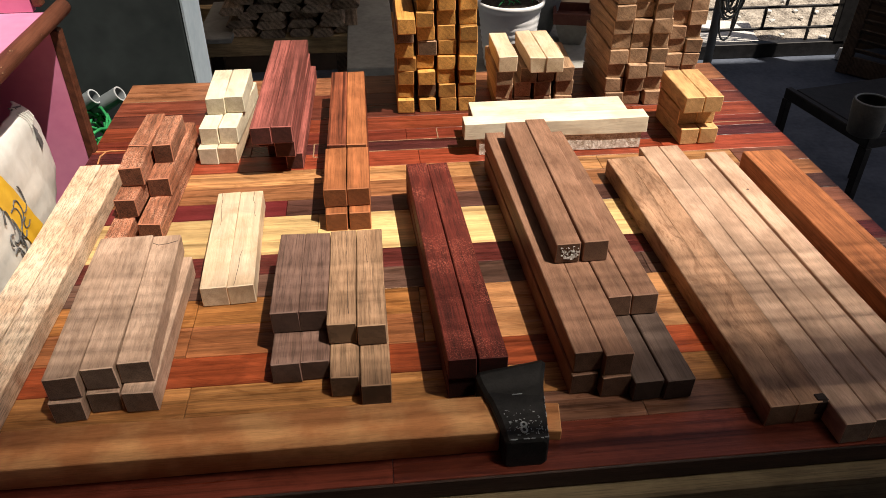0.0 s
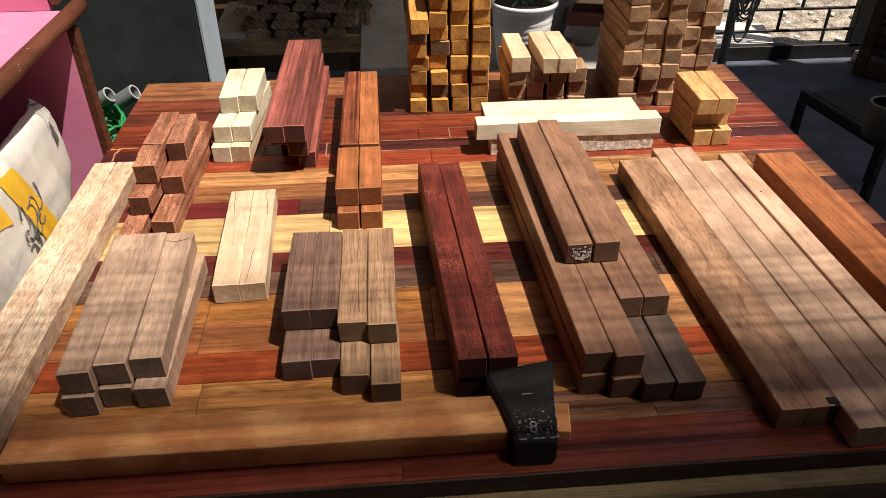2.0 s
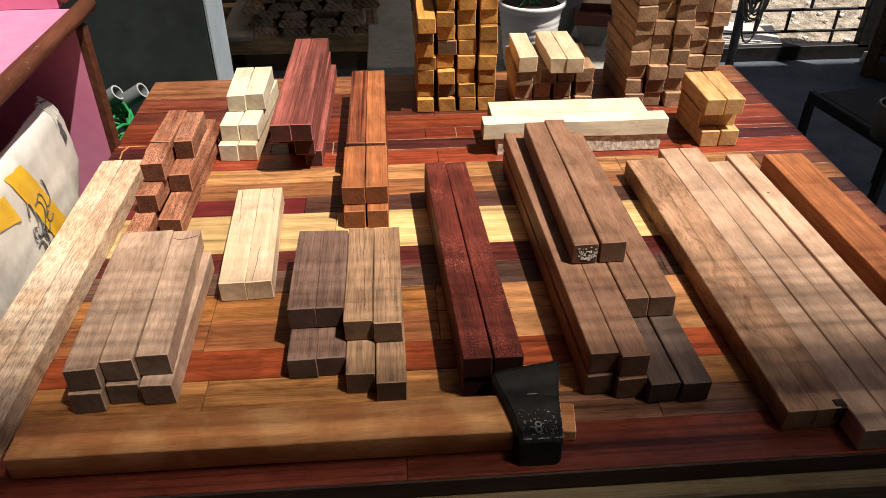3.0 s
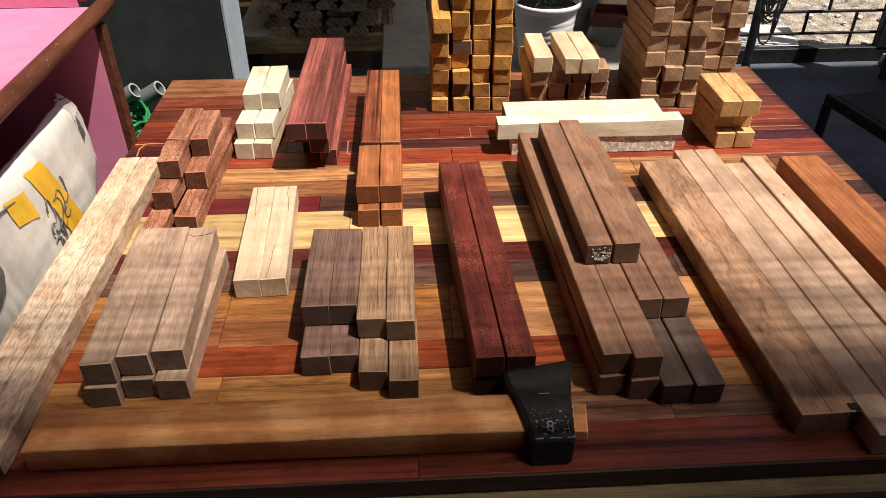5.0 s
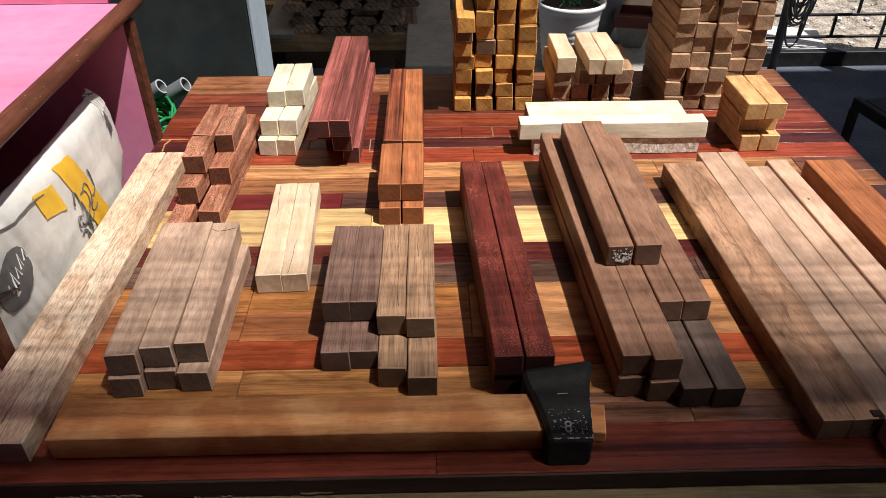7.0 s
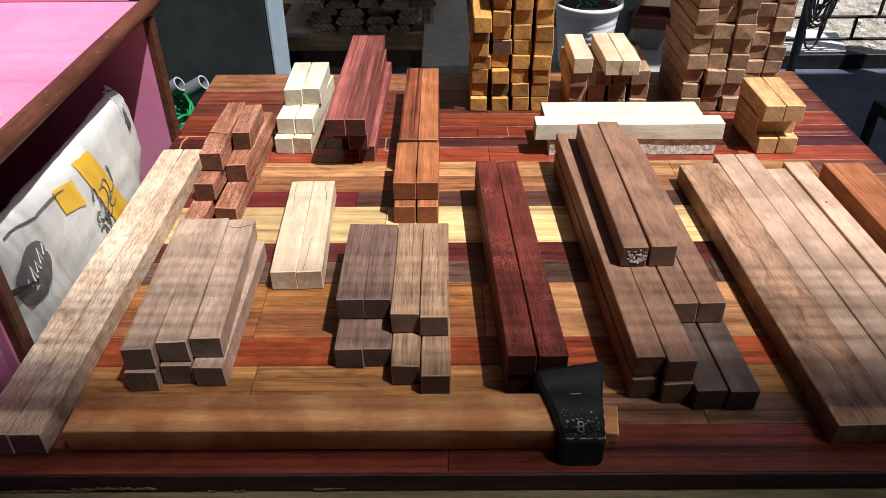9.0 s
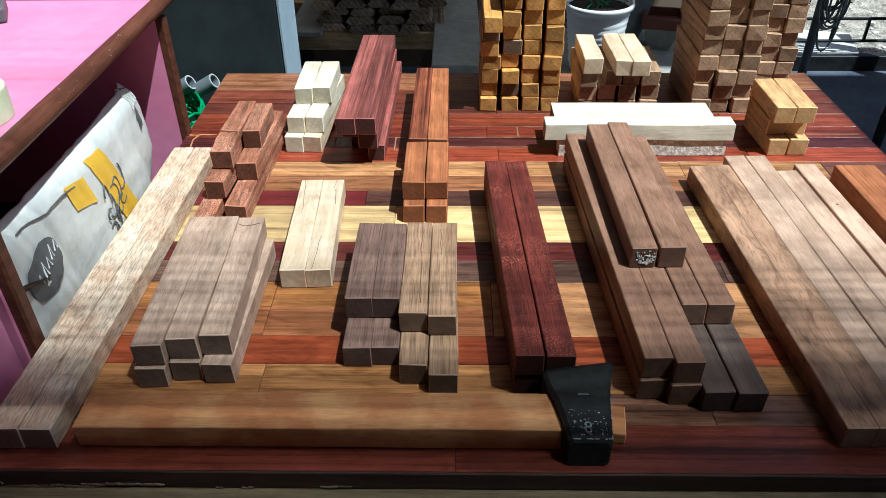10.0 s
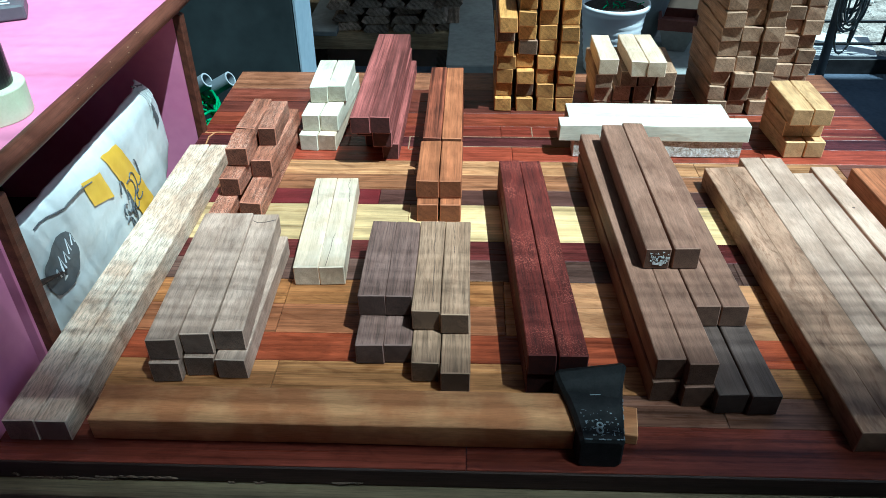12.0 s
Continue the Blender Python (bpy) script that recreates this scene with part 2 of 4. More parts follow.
SACK_GREY = rough_mat("dark_grey_print", (0.08, 0.085, 0.09), (0.12, 0.125, 0.13), 12, 0.5)
PVC = rough_mat("grey_pipe_plastic", (0.13, 0.155, 0.17), (0.18, 0.205, 0.22), 10, 0.5)
PVC_END = rough_mat("pale_cut_plastic", (0.30, 0.33, 0.35), (0.38, 0.41, 0.43), 30, 0.6)
GREEN = rough_mat("green_rope", (0.01, 0.16, 0.05), (0.02, 0.30, 0.10), 60, 0.6)
WHITE_PLASTIC = rough_mat("white_pot_plastic", (0.80, 0.82, 0.84), (0.87, 0.88, 0.89), 6, 0.4, bump=0.1)
SOIL = rough_mat("potting_soil", (0.015, 0.011, 0.008), (0.05, 0.04, 0.03), 60, 0.95, bump=1, dist=0.01)
CREAM_TAPE = rough_mat("cream_tape", (0.62, 0.66, 0.42), (0.70, 0.74, 0.50), 40, 0.55)
BLACK_TAPE = rough_mat("black_tape", (0.008, 0.009, 0.009), (0.016, 0.017, 0.017), 40, 0.3)
CONCRETE = rough_mat("grey_concrete", (0.24, 0.24, 0.22), (0.36, 0.36, 0.33), 8, 0.85, bump=0.4)
CLAY = rough_mat("red_brown_clay", (0.10, 0.03, 0.022), (0.16, 0.055, 0.04), 14, 0.6)
RUBBLE = rough_mat("stony_dry_ground", (0.10, 0.085, 0.07), (0.52, 0.47, 0.40), 14, 0.95, bump=1.0, fine=5, dist=0.05)
PALE_STONE = rough_mat("pale_stone", (0.45, 0.44, 0.42), (0.62, 0.61, 0.58), 9, 0.9)
CABLE = rough_mat("grey_cable", (0.20, 0.23, 0.22), (0.30, 0.33, 0.32), 40, 0.6)
GALV = rough_mat("galvanised_pole", (0.24, 0.27, 0.28), (0.33, 0.36, 0.37), 20, 0.5)
PALE_BOARD = rough_mat("pale_grey_board", (0.62, 0.64, 0.64), (0.74, 0.75, 0.74), 10, 0.7)
ROOF = rough_mat("roof_sheet", (0.16, 0.14, 0.12), (0.22, 0.20, 0.17), 3, 0.8)

# ---- building blocks ----


def mesh_of(name, bm, mats):
    me = bpy.data.meshes.new(name)
    bm.to_mesh(me)
    bm.free()
    for m in (mats if isinstance(mats, (list, tuple)) else [mats]):
        me.materials.append(m)
    return me


def part(name, bm, material, parent=None, label="", at=None, smooth=False):
    ob = new(name, mesh_of(name, bm, material))
    if smooth:
        for f in ob.data.polygons:
            f.use_smooth = True
    if parent is not None:
        ob.parent = parent
    if at is not None:
        ob.matrix_basis = at
    if label:
        ob["label"] = label
    return ob


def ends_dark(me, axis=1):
    """Give the sawn ends of a piece their ring pattern, in its darkened end colour."""
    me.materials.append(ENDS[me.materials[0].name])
    me.materials.append(PALE_BEVELS[me.materials[0].name])
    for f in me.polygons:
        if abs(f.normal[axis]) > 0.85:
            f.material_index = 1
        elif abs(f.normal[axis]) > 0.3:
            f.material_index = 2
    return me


def thing(name, label, category, at=None, group="", kind=""):
    ob = new(name)
    if at is not None:
        ob.matrix_basis = at
    return tagged(ob, label, category, group, kind)


def box(sx, sy, sz, c=(0, 0, 0), bevel=0.0, jitter=0.0, seg=1, cuts=0, axis=1, rng=random):
    """A box with bevelled, slightly untrue edges."""
    bm = bmesh.new()
    bmesh.ops.create_cube(bm, size=1)
    bmesh.ops.scale(bm, vec=(sx, sy, sz), verts=bm.verts)
    if cuts:
        es = [e for e in bm.edges if abs((e.verts[0].co - e.verts[1].co)[axis]) > 1e-6]
        bmesh.ops.subdivide_edges(bm, edges=es, cuts=cuts)
    if jitter:
        for v in bm.verts:
            v.co += Vector([rng.uniform(-1, 1) * jitter for _ in range(3)])
    if bevel:
        es = [e for e in bm.edges if e.calc_face_angle(0) > 0.5]
        bmesh.ops.bevel(bm, geom=es, offset=bevel, segments=seg, affect="EDGES")
    bmesh.ops.translate(bm, vec=c, verts=bm.verts)
    return bm


def tube(points, radius, sides=8, closed=False):
    """A round rod along a line of points."""
    bm = bmesh.new()
    pts = [Vector(p) for p in points]
    rings = []
    for i, p in enumerate(pts):
        a, b = pts[max(i - 1, 0)], pts[min(i + 1, len(pts) - 1)]
        if closed:
            a, b = pts[i - 1], pts[(i + 1) % len(pts)]
        d = (b - a).normalized()
        u = d.cross(Vector((0, 0, 1)) if abs(d.z) < 0.9 else Vector((1, 0, 0))).normalized()
        w = d.cross(u)
        rings.append([bm.verts.new(p + radius * (u * math.cos(k * math.tau / sides) + w * math.sin(k * math.tau / sides))) for k in range(sides)])
    n = len(rings)
    for i in range(n if closed else n - 1):
        for k in range(sides):
            bm.faces.new((rings[i][k], rings[i][(k + 1) % sides], rings[(i + 1) % n][(k + 1) % sides], rings[(i + 1) % n][k]))
    if not closed:
        bm.faces.new(rings[0][::-1])
        bm.faces.new(rings[-1])
    bmesh.ops.recalc_face_normals(bm, faces=bm.faces)
    return bm


def lathe(profile, sides=32, caps=True):
    """Turned form from (radius, height) pairs."""
    bm = bmesh.new()
    rings = [[bm.verts.new((r * math.cos(k * math.tau / sides), r * math.sin(k * math.tau / sides), z)) for k in range(sides)] for r, z in profile]
    for a, b in zip(rings, rings[1:]):
        for k in range(sides):
            bm.faces.new((a[k], a[(k + 1) % sides], b[(k + 1) % sides], b[k]))
    if caps:
        bm.faces.new(rings[0][::-1])
        bm.faces.new(rings[-1])
    else:
        for k in range(sides):
            bm.faces.new((rings[-1][k], rings[-1][(k + 1) % sides], rings[0][(k + 1) % sides], rings[0][k]))
    bmesh.ops.recalc_face_normals(bm, faces=bm.faces)
    return bm


TOP = 0.75
rng = random.Random(4)


def blank(name, mat, label, group, front, back, layer, w=0.0415, h=0.0385, pitch=0.04, base=TOP, bevel=0.0014, jitter=0.0008):
    """A squared wooden blank lying from its front end to its back end, in the given layer of a pile."""
    f, b = Vector(front), Vector(back)
    length, d = (b - f).length, (b - f).normalized()
    bm = box(w, length, h, bevel=bevel, jitter=jitter, cuts=2, rng=rng)
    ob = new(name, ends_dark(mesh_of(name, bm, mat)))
    c = (f + b) / 2
    ob.matrix_basis = pose(c.x, c.y, base + (layer - 1) * pitch + h / 2 + 0.0006, 0, 0, math.degrees(math.atan2(-d.x, d.y)))
    return tagged(ob, label, "wood blank", group)


# ---- the setting ----
floor = part("floor", box(7.7, 6.4, 0.1, (1.55, -1.2, -0.05)), CEMENT)
tagged(floor, "dark blue-grey worn cement floor", "floor", kind="structure")


def ground_sheet():
    bm = bmesh.new()
    n = 90
    grid = {}
    for i in range(n + 1):
        for j in range(n + 1):
            u, v = i / n * 2 - 1, j / n * 2 - 1
            x, y = 3.0 + 60 * u * abs(u) ** 1.6, 3.2 + 60 * v * abs(v) ** 1.6
            near = -3.5 < x < 5.6 and -4.5 < y < 2.1
            z = -0.12 if near else -0.10 + 0.10 * max(0.0, min(1.0, (y - 2.1) / 1.5)) + 0.06 * noise.noise((x * 2.2, y * 2.2, 0)) + 0.03 * noise.noise((x * 7, y * 7, 3))
            grid[i, j] = bm.verts.new((x, y, z))
    for i in range(n):
        for j in range(n):
            bm.faces.new((grid[i, j], grid[i + 1, j], grid[i + 1, j + 1], grid[i, j + 1]))
    return bm


tagged(part("ground", ground_sheet(), RUBBLE, smooth=True), "sunlit stony dry earth outside the gate", "ground", kind="structure")


def stones():
    bm = bmesh.new()
    r = random.Random(7)
    for _ in range(1100):
        x, y, s = r.uniform(2.0, 6.5), r.uniform(2.15, 5.5), 0.006 + 0.026 * r.random() ** 3
        g = bmesh.ops.create_icosphere(bm, subdivisions=1, radius=s)
        for v in g["verts"]:
            v.co = Vector((v.co.x * r.uniform(0.8, 1.3), v.co.y * r.uniform(0.8, 1.3), v.co.z * 0.7)) + Vector((x, y, -0.10 + 0.10 * min(1.0, (y - 2.1) / 1.5) + 0.01))
    return bm


tagged(part("gravel", stones(), PALE_STONE), "loose pale stones lying on the dry earth", "stones", kind="stuff")
slab = part("stone_slab", box(0.62, 0.42, 0.06, bevel=0.008, jitter=0.004), PALE_STONE, at=pose(2.62, 2.28, -0.01, 0, 0, -14))
tagged(slab, "pale flat stone slab lying outside by the gate", "slab")

# walls and roof; the yard side to the east stays open
WH = 4.40
# unseen side wall, added to close off the room
tagged(part("wall_west", box(0.15, 6.6, WH, (-2.2, -1.2, WH / 2)), WALLDARK), "unseen grey plastered side wall added to close the room", "wall", kind="structure")
# unseen wall, added and kept dark so front faces get little light
tagged(part("wall_south", box(7.6, 0.15, WH, (1.6, -4.4, WH / 2)), WALL_LIGHT_BLOCK), "unseen dark wall added behind the camera to cut bounced light", "wall", kind="structure")
tagged(part("wall_east", box(0.15, 1.5, 1.0, (3.72, 1.36, 0.5)), WALLDARK), "low dark plastered wall beside the gate", "wall", kind="structure")
tagged(part("wall_north", box(4.15, 0.15, WH, (-0.05, 2.02, WH / 2)), WALLDARK), "grey plastered back wall", "wall", kind="structure")
tagged(part("wall_north_end", box(0.3, 0.15, 1.2, (3.495, 2.02, 0.6)), WALLDARK), "dark plastered wall beside the gate", "wall", kind="structure")
stub = part("wall_stub", box(1.9, 0.22, WH, (-0.857, 0.411, WH / 2), bevel=0.006), WALL_SHADED_FRONT)
tagged(stub, "short teal wall, front coloured as shaded, end as lit", "wall", kind="structure")
# thin pale sheet over the end, coloured as the side facing the light
part("corner", box(0.006, 0.222, WH, (0.0962, 0.411, WH / 2), jitter=0.0008, cuts=30, axis=2), WALL_LIT_END, stub, "wall end coloured pale blue as lit")

# unseen roof, added so that its opening limits where the sun falls
RZ = WH
OX0, OX1, OY0, OY1 = 0.74, 3.09, -2.335, -0.33
roof_parts = [
    (-2.3, OX0, -4.5, 1.0), (OX1, 5.4, -4.5, 0.7), (OX0, OX1, OY1, 0.7), (OX0, OX1, -4.5, OY0), (OX0, 3.3, 0.7, 1.0)]
bm = bmesh.new()
for x0, x1, y0, y1 in roof_parts:
    g = bmesh.ops.create_cube(bm, size=1)
    for v in g["verts"]:
        v.co = Vector(((x0 + x1) / 2 + v.co.x * (x1 - x0), (y0 + y1) / 2 + v.co.y * (y1 - y0), RZ + 0.04 + v.co.z * 0.08))
tagged(part("ceiling", bm, ROOF), "unseen brown roof sheeting added, its opening letting sun onto the bench", "ceiling", kind="structure")
# unseen posts that carry the added roof
for y in (-4.2, -1.6, 0.4):
    tagged(part("post", box(0.12, 0.12, RZ, (5.3, y, RZ / 2), bevel=0.004), W_OLD), "unseen square wooden post added under the roof edge", "post", kind="structure")
# unseen laths, added to band the sun and shade the bench front
screen = thing("sun_shading_laths", "unseen thin laths added across the roof opening to shape the sunlight", "screen", kind="structure")
r = random.Random(11)
y = OY0
while y < OY1:
    gap = r.uniform(0.020, 0.034)
    shade = max(0.0, min(0.80, (-1.755 - y) / 0.60))
    broad = 0.07 + 0.30 * noise.noise((y * 7.0, 2.0, 0.0))
    cover = min(0.9, max(0.04, shade + max(0.0, broad) * (1 - shade))) * r.uniform(0.7, 1.3)
    bm = box(OX1 - OX0, gap, 0.005, ((OX0 + OX1) / 2, 0, 0), cuts=11, axis=0)
    for v in bm.verts:
        # the laths widen towards both ends to shade the bench's front corners
        near_end = max(min(1.0, (1.73 - v.co.x) / 0.35), min(1.0, (v.co.x - 2.41) / 0.40), 0.0)
        v.co.y *= min(0.97, cover + 0.60 * shade * near_end)
    part("lath", bm, W_OLD, screen, at=pose(0, y, RZ + 0.05))
    y += gap

# ---- gate ----
gate = thing("gate", "black painted iron gate of square bars", "gate", pose(0, 0, 0))
GY = 1.90
part("bottom_rail", box(1.22, 0.05, 0.080, (2.66, GY, 0.0405), bevel=0.003), IRON_PAINT, gate)
part("top_rail", box(1.22, 0.05, 0.05, (2.66, GY, 1.98), bevel=0.003), IRON_PAINT, gate)
for x, w in ((2.06, 0.05), (3.255, 0.10)):
    part("stile", box(w, 0.05, 1.89, (x, GY, 1.006), bevel=0.003), IRON_PAINT, gate)
for k in range(15):
    part("crossbar", box(1.1, 0.014, 0.014, (2.65, GY + 0.012, 0.152 + 0.118 * k), bevel=0.002), IRON_PAINT, gate)
for k in range(15):
    for x in ((2.16, 2.38, 3.06) if k % 3 == 0 else (2.27, 2.615, 2.79, 3.06) if k % 3 == 1 else (2.16, 2.45, 2.90)):
        part("bar", box(0.014, 0.014, 0.104, (x, GY + 0.012, 0.093 + 0.118 * k), bevel=0.002), IRON_PAINT, gate)
rag = part("plastic_scrap", box(0.03, 0.02, 0.07, bevel=0.006, jitter=0.006), WHITE_PLASTIC, at=pose(3.215, 1.80, 0.037, 0, 12, 0))
tagged(rag, "scrap of white plastic at the foot of the gate", "scrap")

# louvred shutter beside the gate
shutter = thing("louvre_shutter", "dark brown wooden louvred shutter leaning by the gate", "shutter", pose(3.30, 1.42, 0.0, -4, 0, -52))
for x in (-0.26, 0.26):
    part("stile", box(0.06, 0.03, 1.5, (x, 0, 0.75), bevel=0.003), W_OLD, shutter)
for z in (0.05, 1.45):
    part("rail", box(0.46, 0.028, 0.09, (0, 0, z), bevel=0.003), W_OLD, shutter)
for k in range(26):
    bm = box(0.46, 0.045, 0.006)
    bmesh.ops.rotate(bm, verts=bm.verts, matrix=Matrix.Rotation(radians(-35), 3, "X"))
    part("slat", bm, W_OLD, shutter, at=pose(0, 0, 0.13 + 0.05 * k))

# ---- workbench ----
table = thing("workbench", "wide bench topped with strips of many coloured woods", "workbench")
TX, TY = 1.60, 1.348
PLANKS = [
    (0.000, (0.30, 0.125, 0.06)), (-0.117, (0.23, 0.06, 0.034)), (-0.195, (0.15, 0.04, 0.026)), (-0.262, (0.32, 0.068, 0.032)),
    (-0.335, (0.24, 0.045, 0.026)), (-0.392, (0.10, 0.026, 0.026)), (-0.441, (0.32, 0.062, 0.030)), (-0.509, (0.52, 0.26, 0.11)),
    (-0.572, (0.38, 0.16, 0.07)), (-0.635, (0.10, 0.045, 0.035)), (-0.694, (0.78, 0.54, 0.25)), (-0.822, (0.12, 0.025, 0.022)),
    (-0.882, (0.13, 0.07, 0.052)), (-0.945, (0.50, 0.21, 0.065)), (-1.013, (0.36, 0.135, 0.055)), (-1.085, (0.37, 0.078, 0.028)),
    (-1.149, (0.55, 0.255, 0.09)), (-1.209, (0.38, 0.185, 0.115)), (-1.267, (0.185, 0.042, 0.025)),
]
CRIMSON = wood("crimson_strip", (0.14, 0.020, 0.022), axis=0, rings=9, rough=0.27, vary=0.05, speck=0.25, dark=0.8, light=1.2, end=0)
# brighter colour for sunlit lengths of two strips; also the orange streaks
SUNLIT_AND_STREAK = wood("sunlit_strip_and_streak", (0.58, 0.28, 0.12), axis=0, rings=9, rough=0.27, vary=0.1, speck=0.2, dark=0.7, light=1.2, end=0, figure=0.3)
BROWN_STRIP = wood("brown_strip", (0.20, 0.075, 0.045), axis=0, rings=9, rough=0.27, vary=0.15, speck=0.25, dark=0.7, light=1.2, end=0)
for k, (y0, colour) in enumerate(PLANKS):
    y1 = PLANKS[k + 1][0] if k + 1 < len(PLANKS) else -TY
    mat = wood("bench_strip", colour, axis=0, rings=9, rough=0.27, vary=0.22, speck=0.25, dark=0.5 if k in (7, 10, 17) else 0.72, light=1.25, end=0, figure=0.12 if k == 10 else 0.32, stripe=0.15 if k == 10 else 0.3)
    r = random.Random(50 + k)
    cuts = [0.0]
    while cuts[-1] < TX - 0.55:
        cuts.append(cuts[-1] + r.uniform(0.32, 0.75))
    cuts[-1:] = [TX] if cuts[-1] > TX - 0.25 and len(cuts) > 1 else [cuts[-1], TX]
    if k == 9:
        cuts = [0.0, 0.455, 1.02, TX]
    # the length from 0.70 to 1.13 is coloured brighter, as sunlit
    if k in (13, 14):
        cuts = [0.0, 0.33, 0.70, 1.13, TX]
    if k in (7, 10):
        cuts = [0.0, 0.52, 1.13, 1.44, TX]
    for a, b in zip(cuts, cuts[1:]):
        bm = box(b - a - 0.0008, y0 - y1 - 0.0008, 0.032, bevel=0.0007, rng=r)
        part("plank", bm, CRIMSON if k == 9 and a == 0 else BROWN_STRIP if k in (7, 10) and b == TX else SUNLIT_AND_STREAK if k in (13, 14) and a == 0.70 else mat, table, at=pose((a + b) / 2, (y0 + y1) / 2, TOP - 0.016 + r.uniform(-0.0004, 0)))
for x0, x1, y0 in ((0.02, 0.27, -0.1165), (0.62, 0.95, -0.4405), (0.62, 0.84, -0.3915), (1.40, 1.585, -0.3750), (1.06, 1.45, -0.5110), (0.46, 0.70, -0.9450), (0.50, 0.56, -0.4560), (0.497, 0.520, -0.3930)):
    part("pale_line", box(x1 - x0, 0.0022, 0.0010, ((x0 + x1) / 2, y0, TOP), jitter=0.0003, cuts=5, axis=0), W_TAN, table)
part("pale_line", box(0.0025, 0.052, 0.0010, (0.786, -0.363, TOP)), W_TAN, table)
part("pale_line", box(0.0030, 0.060, 0.0010, (0.499, -0.425, TOP), jitter=0.0004, cuts=4), W_TAN, table)
part("orange_streak", box(0.076, 0.0045, 0.0012, (0.036, -0.380, TOP), jitter=0.0008, cuts=6, axis=0), SUNLIT_AND_STREAK, table)
part("orange_streak", tube([(0.030, -0.384, TOP), (0.023, -0.405, TOP), (0.027, -0.440, TOP)], 0.0018, 6), SUNLIT_AND_STREAK, table)
for x0, y0, a in ((0.472, -0.985, 0.010), (0.800, -0.957, 0.008), (0.150, -1.116, 0.009), (0.775, -0.555, 0.007)):
    bm = lathe([(a, -0.001), (a, 0.0003), (a * 0.55, 0.0006)], 14)
    bmesh.ops.scale(bm, vec=(1.3, 0.6, 1), verts=bm.verts)
    part("knot", bm, W_OLD, table, "dark knot", at=pose(x0, y0, TOP))
# near-black strip added over the plank fronts to darken them
part("front_edge", box(TX, 0.004, 0.031, (TX / 2, -TY - 0.0012, TOP - 0.0168), bevel=0.001, jitter=0.0006, cuts=9, axis=0), W_NEARBLACK, table, "dark strip along the front edge")
r = random.Random(14)
for k in range(14):
    w = r.uniform(0.006, 0.05)
    part("chip", box(w, 0.003, r.uniform(0.0012, 0.0045), (r.uniform(0.0, 0.50), -TY - 0.0028, TOP - r.uniform(0.024, 0.032)), bevel=0.0005, jitter=0.0012, cuts=5, axis=0, rng=r), W_OLD, table, "splintered chip")
part("front_rail", box(TX + 0.10, 0.045, 0.06, (TX / 2 - 0.02, -TY - 0.004, TOP - 0.064), bevel=0.004, jitter=0.001, cuts=6, axis=0), W_RAIL, table, "rough greyish rail")
part("back_rail", box(TX - 0.06, 0.03, 0.06, (TX / 2, -0.03, TOP - 0.064), bevel=0.003), W_RAIL, table)
for x in (0.02, TX - 0.02):
    part("side_rail", box(0.03, TY - 0.08, 0.06, (x, -TY / 2, TOP - 0.064), bevel=0.003), W_OLD, table)
for x in (0.05, TX - 0.05):
    for y in (-0.06, -TY + 0.07):
        part("leg", box(0.07, 0.07, TOP - 0.095, (x, y, (TOP - 0.095) / 2), bevel=0.003), W_OLD, table)
pale = part("pale_panel", box(0.9, 0.018, 0.655, bevel=0.002), PALE_BOARD, at=pose(1.43, -1.405, 0.3285, -2, 0, 0))
tagged(pale, "pale grey board leaning against the front of the bench", "board")

# ---- pink cabinet ----
cab = thing("cabinet", "pink painted open cabinet with brown rounded wooden edging", "cabinet")
CT = 1.062
cab_top = part("top", box(0.55, 2.0, 0.022, (-0.285, -1.36, CT - 0.011), bevel=0.002), PINK, cab)
bm = tube([(0.0, -0.305 - 0.1 * k, CT - 0.006) for k in range(21)], 0.0165, 14)
for v in bm.verts:
    v.co.x += 0.0015 * noise.noise((v.co.y * 8, v.co.z * 30, 0))
part("edging", bm, W_EDGE, cab_top, "chipped round brown edging", smooth=True)
r = random.Random(15)
for k in range(14):
    a = r.uniform(0.0, 1.5)
    part("chip", box(r.uniform(0.0006, 0.0018), r.uniform(0.001, 0.004), 0.001, (0.0168 * math.sin(a), -0.37 - 0.75 * r.random(), CT - 0.006 + 0.0168 * math.cos(a)), jitter=0.0005, rng=r), W_TAN, cab_top)
part("back", box(0.015, 2.0, CT - 0.022, (-0.55, -1.36, (CT - 0.022) / 2)), SHADED_INSIDE, cab)
part("end_panel", box(0.53, 0.018, CT - 0.03, (-0.275, -0.375, (CT - 0.03) / 2)), PINK, cab)
part("upstand", box(0.50, 0.018, 0.34, (-0.290, -0.352, CT + 0.171)), PINK, cab, "pink board standing up behind the top")
part("upstand_edge", box(0.020, 0.024, 0.33, (-0.028, -0.352, CT + 0.176), bevel=0.004), W_EDGE, cab)
part("divider", box(0.53, 0.018, CT - 0.03, (-0.275, -1.145, (CT - 0.03) / 2)), PINK, cab)
part("shelf", box(0.525, 0.74, 0.018, (-0.28, -0.76, 0.56)), SHADED_INSIDE, cab)
part("side_panel", box(0.016, 1.16, CT - 0.03, (-0.012, -1.76, (CT - 0.03) / 2)), PINK, cab)
for y in (-0.372, -1.135):
    part("edge_strip", box(0.022, 0.026, CT - 0.03, (-0.003, y, (CT - 0.03) / 2), bevel=0.004), W_EDGE, cab)

bm = tube([(-0.003, -1.124, 0.868), (-0.006, -1.098, 0.856), (-0.009, -1.060, 0.838), (-0.010, -1.040, 0.832)], 0.006, 8)
